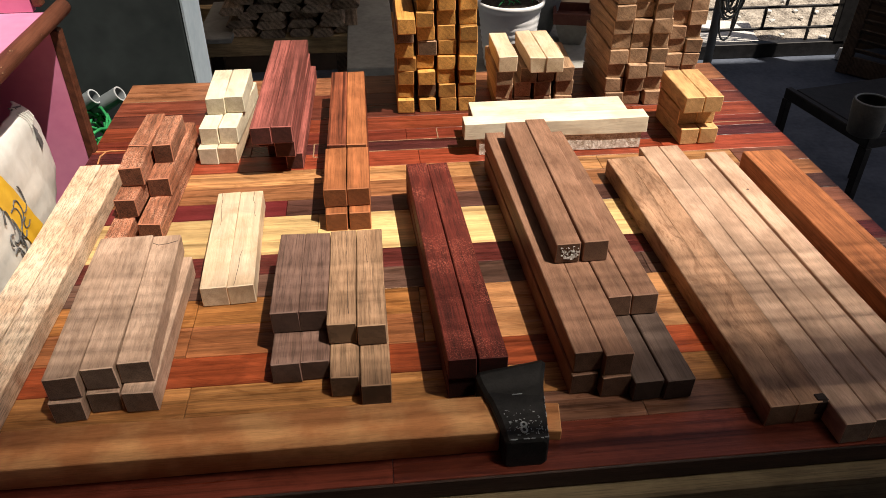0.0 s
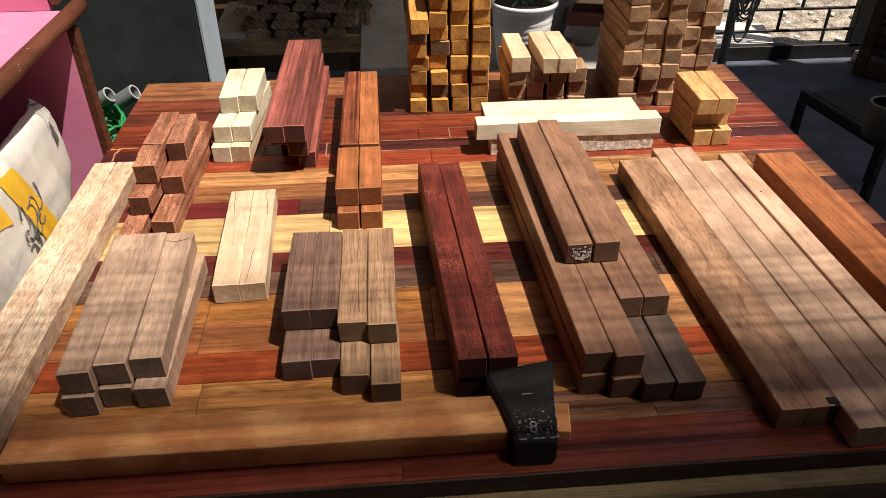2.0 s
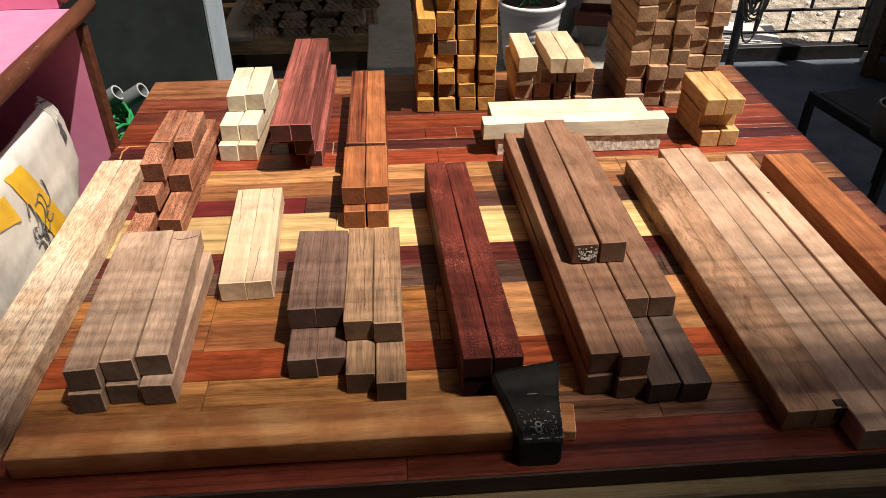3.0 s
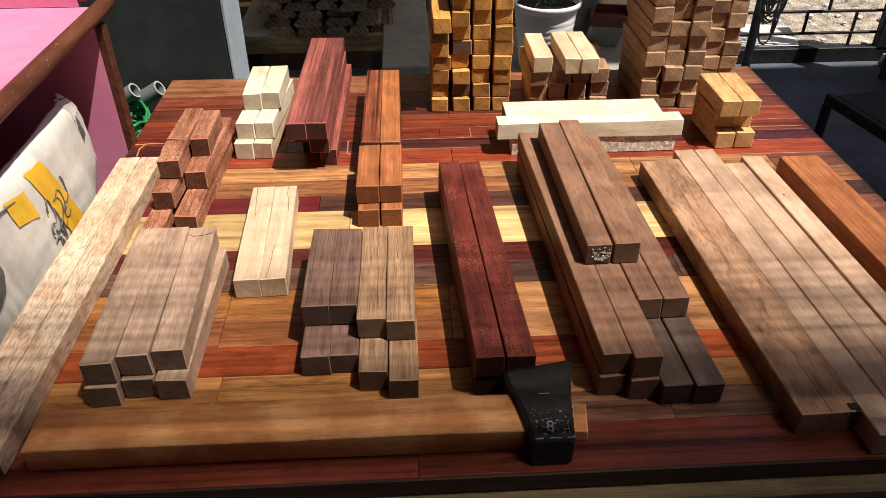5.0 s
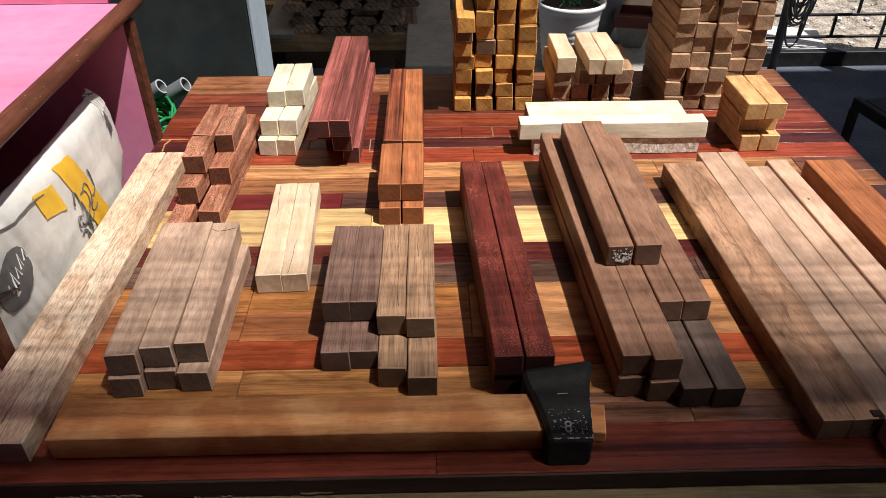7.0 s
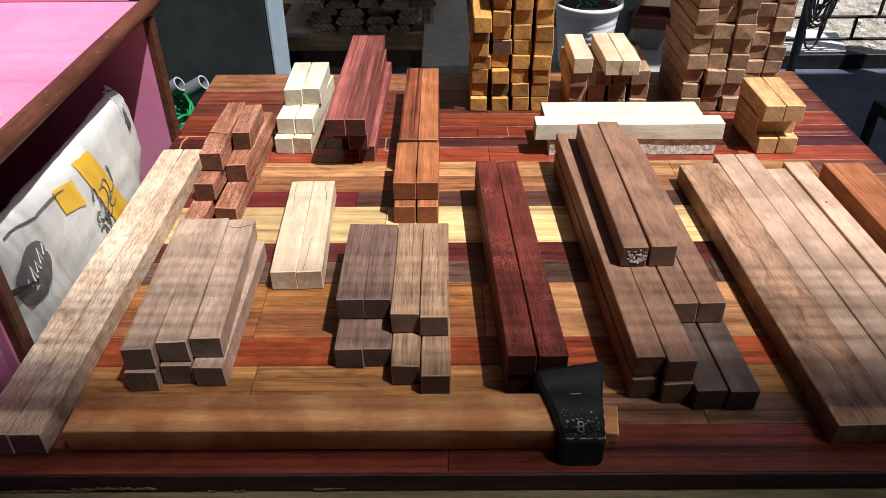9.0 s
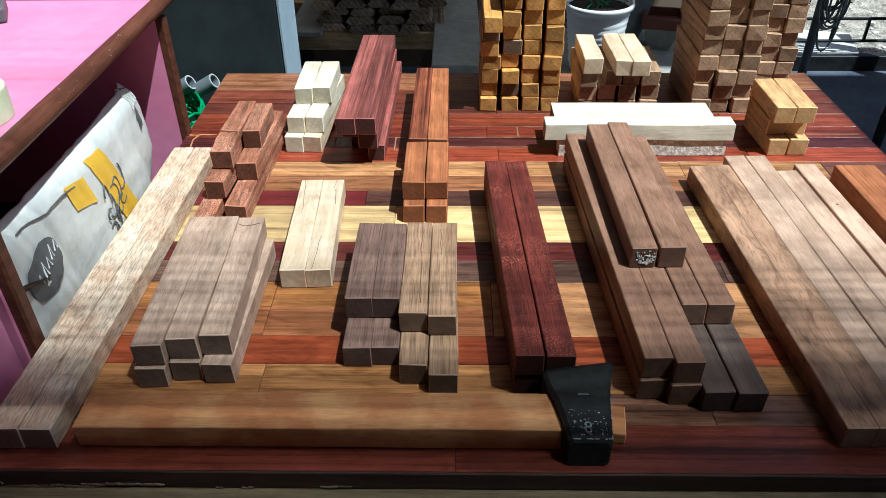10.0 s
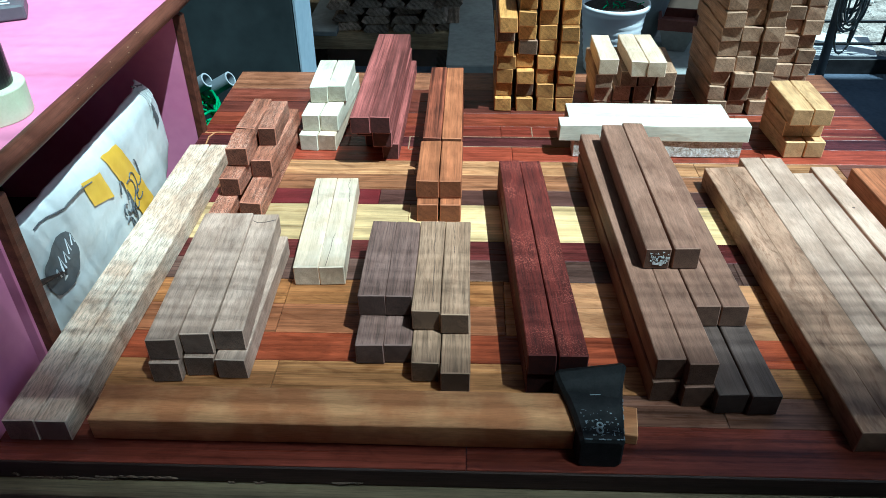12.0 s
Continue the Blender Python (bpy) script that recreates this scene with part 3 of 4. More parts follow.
for v in bm.verts:
    t = max(0.05, (-1.040 - v.co.y) / 0.084)
    v.co.z = 0.832 + 0.036 * t + (v.co.z - 0.832 - 0.036 * t) * t
part("splinter", bm, W_NEARBLACK, cab, "dark splinter standing off the edge")

# ---- sack in the cabinet ----
sack = thing("sack", "white printed plastic sack with a yellow band lying in the cabinet", "sack")


def sack_point(u, v, out=0.0):
    """Front face of the sack: u from its near end to its far end, v from bottom to top."""
    y = -1.118 + 0.63 * u
    z = 0.62 + 0.36 * v
    fold = 0.004 * noise.noise((u * 9 + v * 4, v * 2, 1.0)) + 0.0025 * noise.noise((u * 3, v * 14, 5.0)) + 0.0045 * noise.noise(((u + 0.284 * v) * 26, v * 1.6, 9.0))
    x = -0.022 + 0.013 * math.sin(math.pi * min(1.0, 0.15 + 0.8 * u)) * math.sin(math.pi * min(1.0, 0.2 + 0.65 * v)) + fold + out
    if v > 0.80:
        x -= 1.6 * (v - 0.80) ** 2
    if u > 0.7:
        k = (u - 0.7) / 0.3
        y -= (0.044 * (max(0.0, v - 0.61) / 0.29) ** 1.5 + min(0.15, 1.45 * max(0.0, 0.5 - v) ** 2)) * k * k
        x -= 0.02 * k ** 3 + 0.010 * noise.noise((u * 30, v * 22, 4.0)) * k * k * max(0.0, v - 0.55)
    return Vector((x, y, z))


def sack_body():
    bm = bmesh.new()
    nu, nv = 60, 26
    front = [[bm.verts.new(sack_point(i / nu, 0.905 * j / nv)) for j in range(nv + 1)] for i in range(nu + 1)]
    back = [[bm.verts.new(sack_point(i / nu, 0.905 * j / nv) + Vector((-0.004 - 0.12 * math.sin(math.pi * i / nu) ** 0.6 * (1 - (j / nv) ** 2), 0, 0))) for j in range(nv + 1)] for i in range(nu + 1)]
    for g, flip in ((front, 1), (back, -1)):
        for i in range(nu):
            for j in range(nv):
                q = (g[i][j], g[i + 1][j], g[i + 1][j + 1], g[i][j + 1])
                bm.faces.new(q[::flip])
    for i in range(nu):
        for j in (0, nv):
            bm.faces.new((front[i][j], front[i + 1][j], back[i + 1][j], back[i][j]))
    for j in range(nv):
        for i in (0, nu):
            bm.faces.new((front[i][j], front[i][j + 1], back[i][j + 1], back[i][j]))
    bmesh.ops.recalc_face_normals(bm, faces=bm.faces)
    return bm


part("body", sack_body(), SACK, sack, smooth=True)


def print_patch(corners, n=10):
    """A printed patch that follows the sack; corners as (u, v)."""
    bm = bmesh.new()
    a, b, c, d = [Vector(q) for q in corners]
    g = [[bm.verts.new(sack_point(*(a.lerp(b, i / n).lerp(d.lerp(c, i / n), j / n)), 0.0025)) for j in range(n + 1)] for i in range(n + 1)]
    for i in range(n):
        for j in range(n):
            bm.faces.new((g[i][j], g[i + 1][j], g[i + 1][j + 1], g[i][j + 1]))
    return bm


def print_line(points, width=0.004):
    return tube([sack_point(u, v, 0.0028) for u, v in points], width, 5)


part("yellow_band", print_patch([(0.458, 0.845), (0.554, 0.830), (0.690, 0.375), (0.600, 0.345)]), SACK_YELLOW, sack, smooth=True)
part("yellow_square", print_patch([(0.325, 0.83), (0.419, 0.80), (0.451, 0.63), (0.349, 0.68)]), SACK_YELLOW, sack, smooth=True)
bm = bmesh.new()
centre = bm.verts.new(sack_point(0.128, 0.615, 0.003))
rim = []
for k in range(28):
    t = k * math.tau / 28
    point = 1.0 + 0.22 * max(0.0, math.cos(t - 0.9)) ** 6 + 0.12 * max(0.0, math.cos(t + 1.9)) ** 6
    rim.append(bm.verts.new(sack_point(0.128 + 0.080 * point * math.cos(t), 0.615 + 0.115 * point * math.sin(t), 0.003)))
for k in range(28):
    bm.faces.new((centre, rim[k], rim[(k + 1) % 28]))
shield = part("shield", bm, SACK_GREY, sack, smooth=True)
for k in range(5):
    u, v = 0.085 + 0.026 * k, 0.585 + 0.016 * k
    part("print_bar", tube([sack_point(u, v, 0.0035), sack_point(u + 0.008, v + 0.05 + 0.02 * (k % 2), 0.0035), sack_point(u + 0.016, v, 0.0035)], 0.0016, 5), WHITE_PLASTIC, shield)
r = random.Random(19)
for k in range(11):
    u, v0 = 0.50 + 0.030 * (k % 5) + r.uniform(-0.01, 0.01), 0.36 + 0.11 * (k // 5) + 0.028 * (k % 5)
    a, span = r.uniform(0, 6.3), r.uniform(2.6, 5.2)
    pts = [(u + 0.020 * math.cos(a + span * q / 11), v0 + 0.052 * math.sin(a + span * q / 11) + 0.004 * q) for q in range(12)]
    part("scribble", print_line(pts, 0.0016), SACK_GREY, sack)
part("seam", print_line([(0.09 + 0.031 * k, 0.848 - 0.006 * k + 0.006 * math.sin(k)) for k in range(10)], 0.0013), SACK_GREY, sack)
part("arrow_head", print_patch([(0.862, 0.725), (0.925, 0.74), (0.905, 0.79), (0.895, 0.79)], 4), SACK_GREY, sack)
part("arrow_shaft", print_patch([(0.872, 0.655), (0.905, 0.665), (0.912, 0.74), (0.880, 0.732)], 4), SACK_GREY, sack)
for k in range(9):
    u0, v0 = 0.925 + 0.007 * k, 0.900 - 0.003 * k
    part("frayed_thread", tube([sack_point(u0, v0, 0.001), sack_point(u0 - 0.03, v0 + 0.008 + 0.003 * (k % 3), 0.003), sack_point(u0 - 0.055 - 0.006 * (k % 4), v0 + 0.02 + 0.008 * (k % 2), 0.004)], 0.0014, 5), SACK_GREY if k % 3 else SACK, sack)
for k in range(6):
    u0 = 0.865 + 0.018 * k
    part("crease", print_line([(u0, 0.895 - 0.008 * k), (u0 + 0.010, 0.85), (u0 + 0.004, 0.80 + 0.01 * (k % 2))], 0.0018), SACK, sack)

# ---- on the cabinet ----
roll = thing("tape_roll", "wide roll of cream masking tape on the cabinet", "tape roll", pose(-0.090, -0.952, CT))
bm = lathe([(0.030, 0.0), (0.057, 0.0), (0.058, 0.002), (0.058, 0.046), (0.057, 0.048), (0.030, 0.048)], 40, False)
part("tape", bm, CREAM_TAPE, roll, smooth=False)
roll2 = thing("tape_roll", "shiny black tape roll standing on a cream one", "tape roll", pose(-0.090, -0.952, CT + 0.0485))
part("tape", lathe([(0.018, 0.0), (0.042, 0.0), (0.043, 0.002), (0.043, 0.064), (0.042, 0.066), (0.018, 0.066)], 40, False), BLACK_TAPE, roll2)
pack = thing("packet", "small dark packet with white marks on the cabinet", "packet", pose(-0.32, -0.49, CT, 0, 0, 25))
part("body", box(0.10, 0.09, 0.03, (0, 0, 0.0155), bevel=0.004), SACK_GREY, pack)
for k in range(3):
    part("print_bar", box(0.05 - 0.01 * k, 0.006, 0.001, (0.0, -0.025 + 0.02 * k, 0.0312)), WHITE_PLASTIC, pack)

# ---- pipes and rope behind the bench ----
for p, d, lab in (((-0.076, -0.08, 0.757), (0.24, -0.03, 0.15), 0), ((-0.014, -0.07, 0.757), (0.26, -0.03, 0.15), 1)):
    e, dv = Vector(p), Vector(d).normalized()
    f = e - dv * (e.z - 0.02) / dv.z
    pipe = thing("plastic_pipe", "grey plastic pipe leaning between cabinet and bench", "pipe", group="grey pipes")
    q = dv.to_track_quat("Z", "Y").to_matrix().to_4x4()
    L = (e - f).length
    part("tube", lathe([(0.017, 0.0), (0.0205, 0.0), (0.0205, L), (0.0195, L), (0.0165, L), (0.0165, L - 0.15)], 28), PVC, pipe, at=Matrix.Translation(f) @ q, smooth=False)
    part("rim", lathe([(0.0164, L - 0.001), (0.0206, L - 0.001), (0.0206, L + 0.001), (0.0164, L + 0.001)], 28, False), PVC_END, pipe, "pale cut edge", at=Matrix.Translation(f) @ q)
net = thing("rope_bundle", "bundle of green plastic netting beside the bench", "rope")
r = random.Random(3)
for k in range(16):
    a = r.uniform(0, 6)
    pts = [(-0.075 + 0.045 * math.cos(a + t * 0.5) + r.uniform(-.006, .006), -0.17 + 0.10 * math.sin(a + t * 0.45), 0.655 + 0.05 * math.sin(t * 0.6 + k) + 0.003 * k - 0.02) for t in range(12)]
    part("strand", tube(pts, 0.004, 6), GREEN, net, smooth=True)
part("bundle", box(0.10, 0.22, 0.62, (-0.075, -0.17, 0.312), bevel=0.03, seg=2, jitter=0.008), GREEN, net)

# ---- behind the bench ----
rack = thing("timber_rack", "rough timber rack with a yellow-brown front beam", "rack")
part("beam", box(0.72, 0.06, 0.078, (0.21, 1.20, 0.420), bevel=0.003, jitter=0.002, cuts=4, axis=0), W_BEAM, rack)
part("beam", box(0.72, 0.06, 0.078, (0.21, 1.62, 0.420), bevel=0.003), W_BEAM, rack)
for x in (-0.10, 0.52):
    for y in (1.20, 1.62):
        part("leg", box(0.06, 0.06, 0.381, (x, y, 0.1905), bevel=0.003), W_OLD, rack)
r = random.Random(21)
for row in range(8):
    x = 0.08 + r.uniform(-0.03, 0.02) - (0.03 if row % 2 else 0)
    while x < 0.50:
        w = r.uniform(0.085, 0.125)
        bm = bmesh.new()
        h, L = 0.034, 0.5 + r.uniform(-0.05, 0.05)
        prof = [(-w / 2, 0.3 * h), (-w * 0.36, 0), (w * 0.38, 0), (w / 2, 0.35 * h), (w * 0.33, h), (-w * 0.33, h)]
        ends = [[bm.verts.new((px + r.uniform(-.004, .004), py, pz + (r.uniform(-.003, .003) if 0 < pz < h else 0))) for px, pz in prof] for py in (0, L)]
        for k in range(6):
            bm.faces.new((ends[0][k], ends[0][(k + 1) % 6], ends[1][(k + 1) % 6], ends[1][k]))
        bm.faces.new(ends[0][::-1]), bm.faces.new(ends[1])
        bmesh.ops.recalc_face_normals(bm, faces=bm.faces)
        ob = part("timber_slab", bm, W_SLAB, at=pose(x + w / 2, 1.17 + r.uniform(-0.03, 0.03), 0.4595 + row * 0.0345))
        tagged(ob, "dark weathered waney-edged slab in a stack", "timber slab", "stacked slabs")
        x += w + r.uniform(0.002, 0.012)
bd = part("grey_board", box(0.145, 0.5, 0.022, bevel=0.003), CONCRETE, at=pose(0.0, 1.36, 0.471))
tagged(bd, "grey board lying on the timber rack", "board")
barrel = part("drum", lathe([(0.10, 0), (0.11, 0.01), (0.115, 0.12), (0.11, 0.24), (0.10, 0.26)], 28), GALV, at=pose(0.40, 0.98, 0.0), smooth=True)
tagged(barrel, "small blue-grey metal drum standing under the rack", "drum")

plank2 = thing("concrete_ledge", "long grey concrete ledge running away behind the workbench", "ledge")
part("slab", box(0.19, 1.10, 0.034, (0.642, 1.26, 0.475), bevel=0.004, jitter=0.001, cuts=4), CONCRETE, plank2)
for y in (0.80, 1.70):
    part("foot", box(0.15, 0.12, 0.457, (0.642, y, 0.2285), bevel=0.004), CONCRETE, plank2)
bench2 = thing("concrete_bench", "grey concrete bench standing behind the workbench", "bench")
part("seat", box(0.66, 0.56, 0.05, (1.24, 0.80, 0.485), bevel=0.006), CONCRETE, bench2)
for x in (0.99, 1.49):
    part("foot", box(0.1, 0.45, 0.459, (x, 0.80, 0.2295), bevel=0.004), CONCRETE, bench2)

pot = thing("plant_pot", "white ribbed plastic plant pot filled with dark soil", "plant pot", pose(1.135, 0.64, 0.5105))
prof = [(0.080, 0.0), (0.084, 0.004)]
for k in range(9):
    z = 0.02 + 0.022 * k
    prof += [(0.085 + 0.0028 * k, z), (0.088 + 0.0028 * k, z + 0.008), (0.087 + 0.0028 * k, z + 0.014)]
prof += [(0.113, 0.222), (0.121, 0.226), (0.123, 0.236), (0.121, 0.244), (0.114, 0.243), (0.110, 0.226), (0.105, 0.215), (0.02, 0.214)]
part("body", lathe(prof, 48), WHITE_PLASTIC, pot, smooth=True)
bm = lathe([(0.108, 0.205), (0.107, 0.222), (0.07, 0.228), (0.02, 0.230)], 24)
part("soil", bm, SOIL, pot)
r = random.Random(5)
for k in range(9):
    a, q = r.uniform(0, 6.28), r.uniform(0.02, 0.09)
    x, y = q * math.cos(a), q * math.sin(a)
    part("sprout", tube([(x, y, 0.222), (x + r.uniform(-.01, .01), y, 0.236), (x + r.uniform(-.02, .02), y + r.uniform(-.02, .02), 0.243)], 0.0022, 5), GREEN, pot)

planter = thing("planter", "square tapered grey planter with a dark red rim on the bench", "planter", pose(1.425, 0.86, 0.5105, 0, 0, 32))
part("body", lathe([(0.052, 0.0), (0.055, 0.002), (0.092, 0.085), (0.090, 0.087), (0.02, 0.086)], 4), CONCRETE, planter)
part("rim", lathe([(0.086, 0.087), (0.104, 0.087), (0.108, 0.126), (0.104, 0.130), (0.092, 0.130), (0.086, 0.100), (0.02, 0.098)], 4), CLAY, planter, "dark red rim")
pot2 = thing("plant_pot", "dark blue glazed pot on the concrete ledge", "plant pot", pose(1.30, 0.98, 0.5105))
part("body", lathe([(0.07, 0), (0.09, 0.05), (0.115, 0.2), (0.13, 0.21), (0.13, 0.235), (0.12, 0.235), (0.10, 0.2), (0.02, 0.19)], 32), GALV, pot2, smooth=True)
# pole with a coil of cable
pole = thing("pole", "thin grey metal pole with a coil of cable hung on it", "pole")
part("shaft", tube([(2.10, 1.05, 0.0), (2.10, 1.05, 1.3), (2.10, 1.05, 2.69)], 0.018, 12), GALV, pole, smooth=True)
part("hook", tube([(2.10, 1.032, 0.852), (2.10, 0.95, 0.852), (2.10, 0.935, 0.875)], 0.004, 6), IRON, pole)
r = random.Random(9)
coil = thing("cable_coil", "coil of grey cable hanging from a pole", "cable")
for k in range(11):
    w, h = r.uniform(0.018, 0.055), r.uniform(0.12, 0.212)
    cx = 2.108 + r.uniform(-0.014, 0.014)
    pts = [(cx + w * math.sin(t) * (1 - 0.35 * math.cos(t)), 0.995 - 0.0045 * k, 0.86 - h + h * math.cos(t)) for t in [q * math.tau / 28 for q in range(28)]]
    part("loop", tube(pts, 0.0042, 6, closed=True), CABLE, coil, smooth=True)

# stool and bucket
stool = thing("stool", "low black metal stool", "stool", pose(2.142, 0.461, 0, 0, 0, 10.6))
part("seat", box(0.42, 0.36, 0.012, (0.23, -0.20, 0.447), bevel=0.003), IRON_PAINT, stool)
for x in (0.012, 0.448):
    part("side_rail", box(0.026, 0.42, 0.040, (x, -0.20, 0.430), bevel=0.003), IRON_PAINT, stool)
for y in (-0.012, -0.388):
    part("end_rail", box(0.408, 0.024, 0.040, (0.23, y, 0.420), bevel=0.003), IRON_PAINT, stool)
for x, y in ((0.012, 0.0), (0.448, 0.0), (0.012, -0.40), (0.448, -0.40)):
    part("leg", box(0.026, 0.026, 0.409, (x, y, 0.2045), bevel=0.002), IRON_PAINT, stool)
bucket = thing("bucket", "small dull grey plastic bucket on the stool", "bucket", pose(2.211, 0.090, 0.4535))
part("body", lathe([(0.046, 0), (0.050, 0.003), (0.059, 0.105), (0.052, 0.106), (0.052, 0.112), (0.058, 0.112), (0.046, 0.02), (0.01, 0.018)], 32), BUCKET, bucket, smooth=True)
part("rim", tube([(0.052 * math.cos(k * math.tau / 32), 0.052 * math.sin(k * math.tau / 32), 0.112) for k in range(32)], 0.003, 6, closed=True), GALV, bucket, "paler rim", smooth=True)

# ---- iron wedge head ----
axe = thing("axe_head", "blackened iron splitting axe head lying on the bench", "axe head", pose(0, 0, TOP))


def axe_mesh():
    """Poll towards the near edge of the bench, widening to the bit."""
    bm = bmesh.new()
    secs = [  # y, left x, right x, left height, right height
        (-1.338, 0.786, 0.838, 0.046, 0.046), (-1.335, 0.784, 0.841, 0.050, 0.050), (-1.300, 0.780, 0.845, 0.053, 0.053), (-1.268, 0.774, 0.848, 0.053, 0.055),
        (-1.252, 0.769, 0.850, 0.052, 0.062), (-1.238, 0.764, 0.853, 0.056, 0.071), (-1.226, 0.761, 0.857, 0.060, 0.077), (-1.2165, 0.762, 0.858, 0.056, 0.071)]
    rings = []
    for y, a, b, hl, hr in secs:
        c = 0.005
        rings.append([bm.verts.new(q) for q in ((a + c, y, 0.0005), (b - c, y, 0.0005), (b, y, c), (b, y, hr - c), (b - c, y, hr), (a + c, y, hl), (a, y, hl - c), (a, y, c))])
    for p, q in zip(rings, rings[1:]):
        for k in range(8):
            bm.faces.new((p[k], p[(k + 1) % 8], q[(k + 1) % 8], q[k]))
    bm.faces.new(rings[0][::-1]), bm.faces.new(rings[-1])
    bmesh.ops.recalc_face_normals(bm, faces=bm.faces)
    return bm


part("head", axe_mesh(), IRON, axe)
r = random.Random(76)
# pale chips along the top edges that also paint their highlight
for k in range(15):
    part("pale_edge", box(r.uniform(0.0015, 0.006), r.uniform(0.0006, 0.0014), 0.0009, (r.uniform(0.788, 0.838), -1.3350, 0.0500), jitter=0.0005, rng=r), GALV, axe)
for k in range(12):
    t = r.random()
    part("pale_edge", box(0.0009, r.uniform(0.002, 0.006), 0.0009, (0.8405 + 0.0085 * t, -1.334 + 0.072 * t, 0.0462 + 0.005 * t), jitter=0.0005, rng=r), GALV, axe)
for dy, ry in ((0.0, 0.0048), (0.0082, 0.0040)):
    part("stamp", tube([(0.8105 + 0.0036 * math.cos(t) + 0.1 * dy, -1.3215 + dy + ry * math.sin(t), 0.0520 + 0.06 * dy) for t in [k * math.tau / 14 for k in range(14)]], 0.0014, 5, closed=True), GALV, axe, "worn stamped mark")
r = random.Random(77)
for k in range(70):
    fx, fy = r.uniform(0.788, 0.838), -1.330 + abs(r.gauss(0, 0.026))
    part("paint_fleck", box(0.0005 + r.random() ** 3 * 0.004, 0.0005 + r.random() ** 2 * 0.002, 0.0006, (fx, fy, 0.0532 if fy > -1.315 else 0.0516), jitter=0.0004, rng=r), GALV, axe)
# pale bar painted as the highlight along the step of the head
part("step_highlight", box(0.014, 0.0012, 0.001, (0.812, -1.262, 0.0548), jitter=0.0004), GALV, axe)

# ---- wooden blanks on the bench ----


def crack(ob, points, width=0.00045, mat=None, name="crack", h=0.0385):
    """A dark drying crack on the top of a blank, points along it in the blank's own axes."""
    pts = [(x, y, h / 2 - width * 0.3) for x, y in points]
    part(name, tube(pts, width, 5), mat or W_DARKBROWN, ob)


def wander(x0, y0, x1, y1, n, sway, seed):
    r = random.Random(seed)
    return [(x0 + (x1 - x0) * k / n + r.uniform(-sway, sway), y0 + (y1 - y0) * k / n) for k in range(n + 1)]



G = "blanks in a long pale pair"
LAB = "long pale speckled wooden blank lying along the bench edge"
blank("wood_blank", W_PALE, LAB, G, (0.0375, -1.315), (0.043, -0.517), 1, 0.043)
blank("wood_blank", W_PALE, LAB, G, (0.0815, -1.315), (0.0885, -0.516), 1, 0.043)

G = "stepped pile of reddish blanks"
LAB = "short reddish rough-sawn speckled wooden blank in a stepped pile"
for f, b, n, w in (((0.163, -0.800), (0.166, -0.45), 1, 0.040), ((0.213, -0.760), (0.222, -0.41), 1, 0.042), ((0.174, -0.735), (0.178, -0.44), 2, 0.039),
                   ((0.2175, -0.661), (0.227, -0.413), 2, 0.042), ((0.181, -0.688), (0.178, -0.600), 3, 0.041), ((0.176, -0.596), (0.181, -0.451), 3, 0.040), ((0.2205, -0.599), (0.219, -0.463), 3, 0.036)):
    blank("wood_blank", W_REDSPECK, LAB, G, f, b, n, w, jitter=0.0012)

G = "pile of grey-brown blanks"
LAB = "grey-brown sawn wooden blank with dark ends in a two-layer pile"
for f, b, n in (((0.196, -1.201), (0.181, -0.865), 1), ((0.243, -1.187), (0.229, -0.866), 1), ((0.292, -1.192), (0.289, -0.872), 1),
                ((0.1985, -1.196), (0.186, -0.857), 2), ((0.2445, -1.182), (0.2295, -0.859), 2), ((0.2905, -1.173), (0.276, -0.860), 2)):
    c = blank("wood_blank", W_GREY, LAB, G, f, b, n, 0.0445, jitter=0.001)
    if n == 2 and f[0] > 0.28:
        crack(c, [(-0.020, 0.135), (-0.010, 0.128), (0.004, 0.130), (0.020, 0.137)], 0.0011)

G = "pair of cream blanks"
LAB = "cream-coloured smooth wooden blank with a fine crack"
c = blank("wood_blank", W_CREAM, LAB, G, (0.3605, -0.963), (0.347, -0.657), 1, 0.043)
crack(c, wander(-0.012, 0.150, -0.004, 0.02, 9, 0.0012, 1))
c = blank("wood_blank", W_CREAM, LAB, G, (0.4045, -0.962), (0.391, -0.658), 1, 0.043)
crack(c, wander(0.004, 0.150, 0.012, 0.06, 8, 0.0015, 2))
crack(c, wander(-0.010, -0.150, -0.004, -0.05, 7, 0.0010, 3))

G = "pile of walnut and tan blanks"
for x, yf, yl, yb, m, lab in ((0.490, -1.088, -1.155, -0.878, W_WALNUT, "dark walnut-brown wooden blank in a short pile"), (0.532, -1.088, -1.153, -0.879, W_WALNUT, "dark walnut-brown wooden blank in a short pile"),
                              (0.5755, -1.121, -1.191, -0.876, W_TAN, "light tan cracked wooden blank in a short pile"), (0.6195, -1.129, -1.211, -0.877, W_TAN, "light tan cracked wooden blank in a short pile")):
    c = blank("wood_blank", m, lab, G, (x, yf), (x + 0.001, yb), 2, 0.0425)
    if m is W_TAN:
        crack(c, wander(0.004 if x < 0.6 else -0.008, 0.12, 0.010 if x < 0.6 else -0.004, -0.10 if x < 0.6 else 0.03, 12, 0.0012, int(x * 1000)))
    blank("wood_blank", m if m is W_WALNUT else W_TAN, lab, G, (x + 0.002, yl), (x + 0.001, yb - 0.005), 1, 0.0425)

G = "stepped pile of white blanks"
LAB = "creamy white planed wooden blank in a stepped pile"
